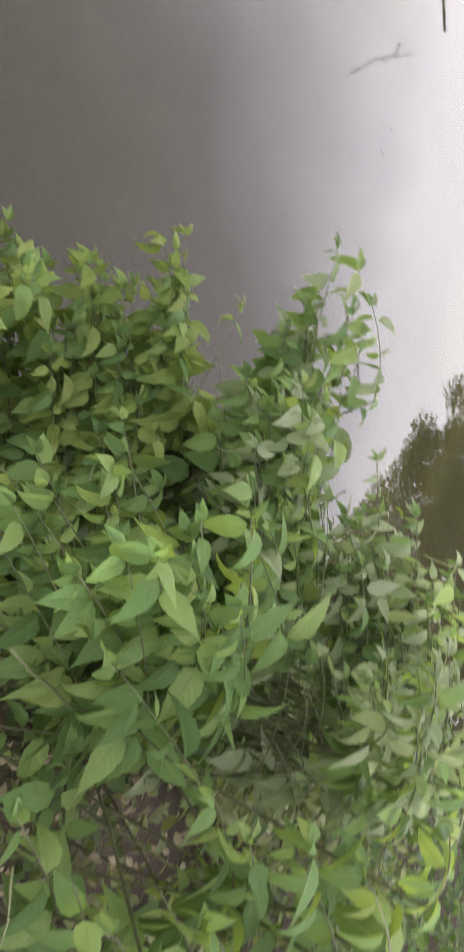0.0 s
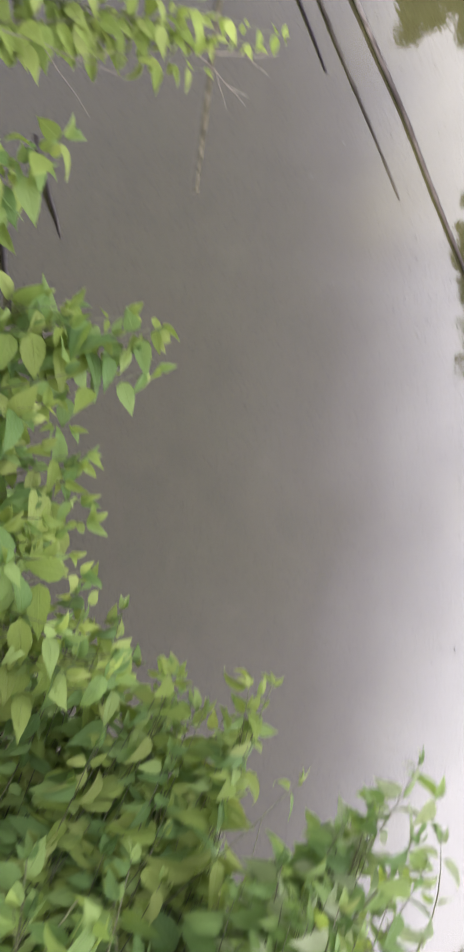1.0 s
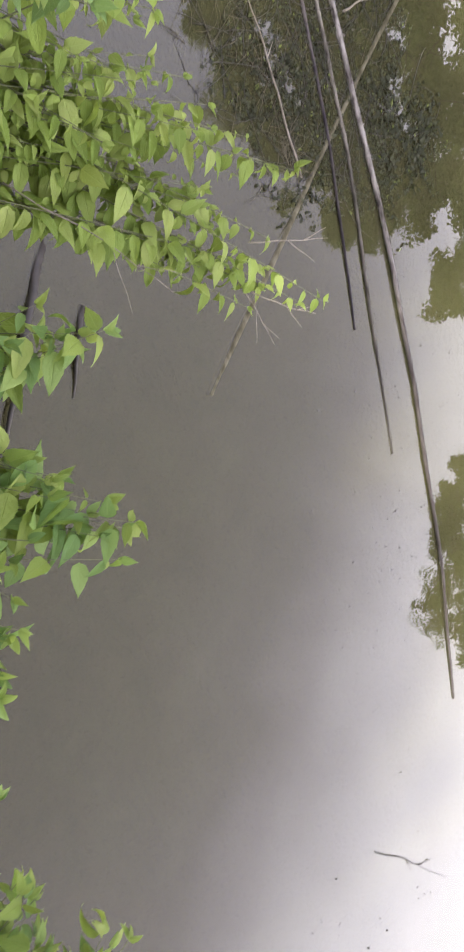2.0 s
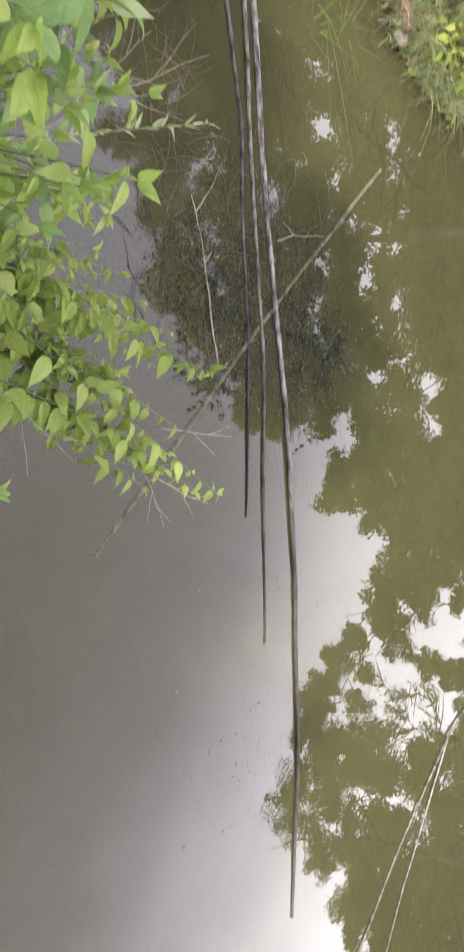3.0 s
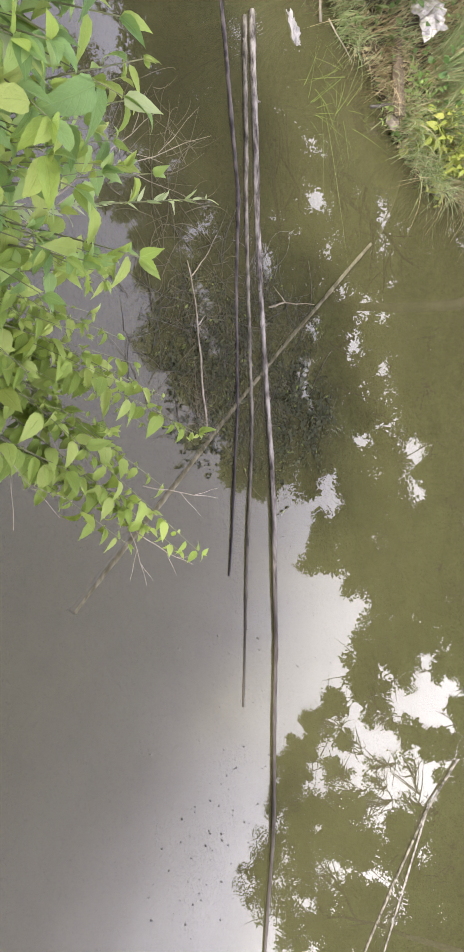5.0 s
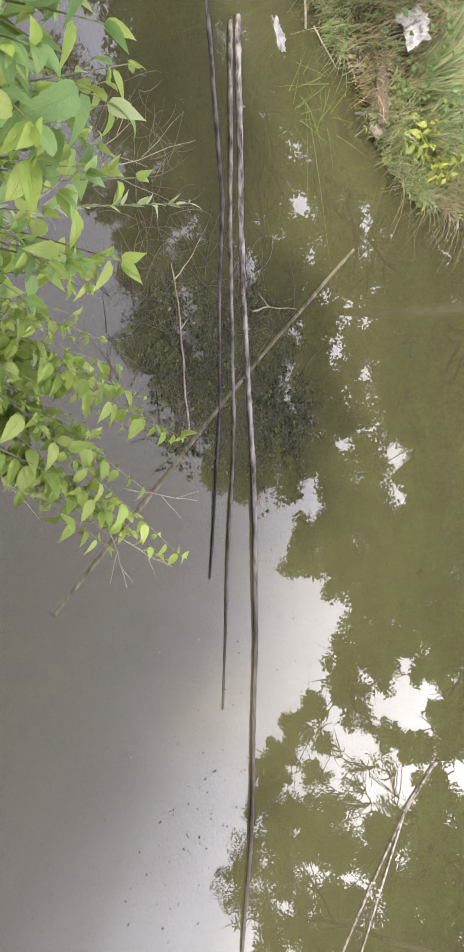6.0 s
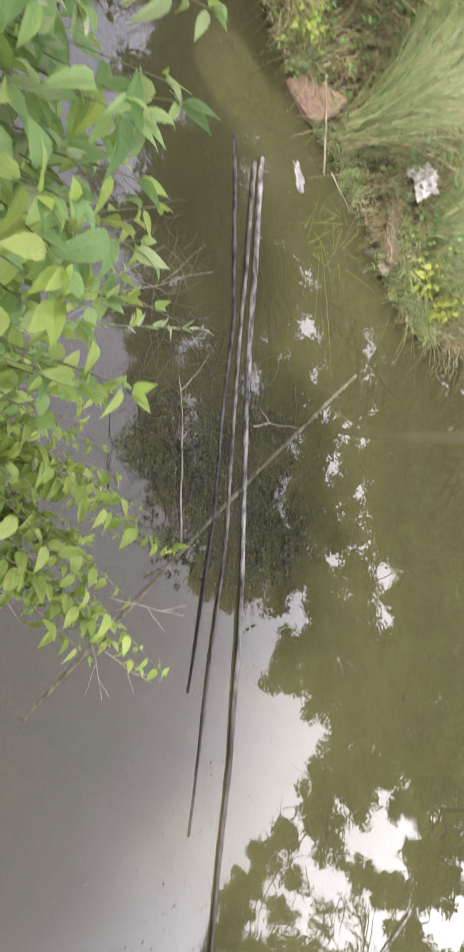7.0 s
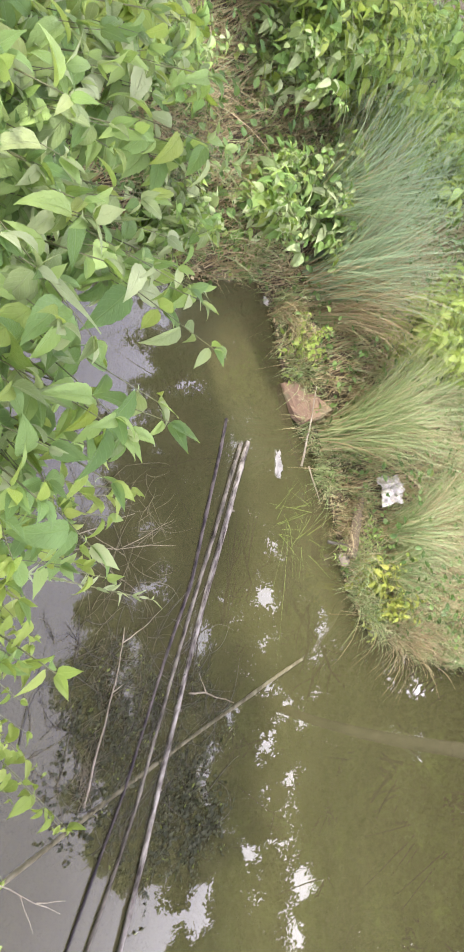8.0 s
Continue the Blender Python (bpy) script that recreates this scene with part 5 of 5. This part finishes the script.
def brushwood():
    """Dark sunken brushwood, and brown dead stems caught in it."""
    rng = random.Random(9)
    ob = new("brushwood", mesh_of("brushwood", *tangle(170, (-0.72, 2.85), (0.6, 0.8), 0.3, 0.4, 0.0017, rng), WET_WOOD))
    tagged(ob, "tangle of dark wet twigs at the water's surface", "brushwood", kind="stuff")
    brown = gather([tangle(60, (-0.75, 2.35), (0.5, 0.22), 0.26, 0.5, 0.0016, rng), tangle(70, (-0.42, 2.58), (0.17, 0.07), 0.1, 0.9, 0.0016, rng), tangle(60, (-1.5, 2.3), (0.4, 0.3), 0.3, 0.4, 0.0016, rng), tangle(30, (-0.85, 2.95), (0.35, 0.35), 0.22, 0.6, 0.0015, rng)])
    ob = new("dead_stems", mesh_of("dead_stems", *brown, DEAD_STEM))
    tagged(ob, "brown dead stems tangled in the dark brushwood", "brushwood", kind="stuff")


DEAD_STEM = rough_material("dead_stem", [(0.3, (0.06, 0.052, 0.03)), (0.7, (0.16, 0.14, 0.085))], 25, 0.8, 0.4, 0.002)
brushwood()


def weed_sprigs(n, middle, wide, seed, label, size=0.03):
    """Sprigs of dark water weed at the surface: short stems with small leaves in pairs."""
    rng = np.random.default_rng(seed)
    a, r = rng.uniform(0, 2 * np.pi, n), np.sqrt(rng.random(n))
    lump = 1 + 0.22 * np.sin(3 * a + seed) + 0.12 * np.sin(7 * a)
    foot = np.stack([middle[0] + np.cos(a) * r * lump * wide[0], middle[1] + np.sin(a) * r * lump * wide[1]], 1)
    way = rng.normal(2.2, 0.8, n)
    places = []
    for k in range(9):
        along = 0.022 * (k + 1) * rng.uniform(0.8, 1.2, n)
        off = way + 0.25 * np.sin(k * 0.5 + a)
        places.append(np.stack([foot[:, 0] + np.cos(off) * along + rng.normal(0, 0.006, n), foot[:, 1] + np.sin(off) * along + rng.normal(0, 0.006, n), rng.uniform(-0.004, 0.002, n)], 1))
    leaf_litter("water_weeds", np.concatenate(places), size, seed + 1, WEED, label, "weeds", 0.004, up=1.6)


def sunken_weeds():
    rng = np.random.default_rng(33)
    n = 5200
    a, r = rng.uniform(0, 2 * np.pi, n), np.sqrt(rng.random(n))
    lump = 1 + 0.25 * np.sin(3 * a + 1) + 0.12 * np.sin(7 * a)
    places = np.stack([-0.68 + np.cos(a) * r * lump * 0.5, 2.98 + np.sin(a) * r * lump * 0.62, np.full(n, -0.005)], 1)
    leaf_litter("sunken_weeds", places, 0.018, 34, WEED, "dark fine-leaved weeds just under the water", "weeds", 0.004, up=2.0)


sunken_weeds()
weed_sprigs(95, (-0.38, 3.42), (0.3, 0.26), 35, "dark small-leaved weed sprigs beside the floating poles")
weed_sprigs(40, (-0.62, 2.55), (0.3, 0.28), 36, "dark small-leaved weed sprigs round a forked twig", 0.026)
weed_sprigs(18, (-0.2, 2.55), (0.12, 0.2), 37, "loose dark weed sprigs at the edge of the brushwood", 0.024)


def specks():
    """Small bits that float on the water."""
    rng = random.Random(31)
    parts = []
    for cx, cy, n, w in ((1.55, 2.57, 26, 0.35), (0.85, 3.3, 22, 0.3), (1.85, 2.35, 14, 0.3), (1.4, 2.8, 12, 0.3), (2.6, 2.2, 14, 0.6), (-1.5, 3.6, 6, 0.3), (3.2, 1.9, 8, 0.4), (3.15, 1.72, 4, 0.03), (3.45, 2.27, 4, 0.04), (1.25, 2.75, 16, 0.25), (1.75, 2.6, 16, 0.25)):
        for _ in range(n):
            x, y, r = rng.gauss(cx, w), rng.gauss(cy, w * 0.7), rng.uniform(0.0022, 0.005)
            parts.append(tube([(x - r, y, 0.001), (x, y, 0.003), (x + r * 1.3, y + r, 0.001)], [r * 0.4, r, r * 0.3], 5))
    ob = new("floating_specks", mesh_of("floating_specks", *gather(parts), WET_WOOD))
    tagged(ob, "small dark specks floating on the still water", "debris", kind="stuff")


specks()


# ---- small growth of the overhanging shrub ----
def dead_twigs():
    for k, (a, b, c) in enumerate((((-0.02, 1.32, 0.96), (0.0, 1.42, 1.0), (0.02, 1.55, 1.02)), ((0.1, 1.3, 0.95), (0.16, 1.38, 0.98), (0.2, 1.46, 1.0)), ((0.06, 1.28, 0.93), (0.15, 1.32, 0.93), (0.25, 1.36, 0.92)),
                                   ((-0.55, 0.85, 1.1), (-0.72, 1.06, 1.2), (-0.85, 1.3, 1.26)), ((-0.6, 0.9, 1.12), (-0.76, 1.05, 1.2), (-0.87, 1.16, 1.22)), ((-0.25, 0.75, 0.9), (-0.08, 0.93, 0.95), (0.05, 1.05, 0.96)))):
        foot = Vector(a)
        mid, tip = Vector(b), Vector(c)
        side = (tip - foot).cross(Vector((0, 0, 1))) * 0.25
        dry_stick("dead_twig", [[a, b, c], [tuple(mid), tuple(mid.lerp(tip, 0.6) + side)], [tuple(mid.lerp(tip, 0.4)), tuple(tip - side * 0.5)]], 0.0018, TWIG, "thin grey dead twig in the overhanging shrub", "twig")


dead_twigs()


def flower_spike():
    """A pale spike of small buds on a weed stem."""
    root, tip = Vector((-0.42, 0.35, 1.0)), Vector((-0.66, 1.22, 1.31))
    foot = Vector((-0.45, 0.2, float(ground_height(-0.45, 0.2))))
    ob = thing("flowering_weed", foot, "weed with a pale spike of small buds over the water", "weed")
    line = bezier(Vector((0, 0, 0)), root - foot + Vector((0, 0, 0.2)), tip - foot, 14)
    piece("stem", mesh_of("stem", *tube(line, [0.005 - 0.0003 * i for i in range(14)], 5), STEM), ob)
    rng = random.Random(77)
    for i in range(7, 14):
        for k in range(10):
            u = rng.random()
            at = line[i - 1].lerp(line[i], u)
            way = (line[i] - line[i - 1]).normalized() * 0.9 + Vector([rng.uniform(-1, 1) for _ in range(3)]) * 0.8
            piece("leaf", rng.choice(BUDS), ob, leaf_pose(at, way, (0, 0, 1), (0.06 if i < 11 else 0.038) * rng.uniform(0.7, 1.2)))


BUDS = [leaf_mesh("bud_leaf", LEAF_MATS["pale_leaf"][0], w, c, 0.3) for w, c in ((0.26, 0.3), (0.2, 0.6), (0.32, 0.1))]
flower_spike()


# ---- loose stems among the shrubs ----
def loose_stems():
    for line, r in (([(0.85, -0.14, 1.49), (0.8, -0.17, 1.55), (0.75, -0.2, 1.62)], 0.002), ([(0.72, -0.4, 1.58), (0.86, -0.5, 1.56), (1.0, -0.52, 1.6), (1.12, -0.5, 1.66)], 0.0025),
                    ([(0.7, -0.62, 1.72), (0.68, -0.66, 1.76), (0.64, -0.7, 1.8)], 0.002)):
        dry_stick("loose_stem", [line], r, STEM_PALE, "bare pale green stem lying among shrub leaves", "stem")


STEM_PALE = rough_material("pale_stem", [(0.3, (0.14, 0.16, 0.06)), (0.7, (0.28, 0.28, 0.14))], 30, 0.6, 0.3, 0.002)
loose_stems()
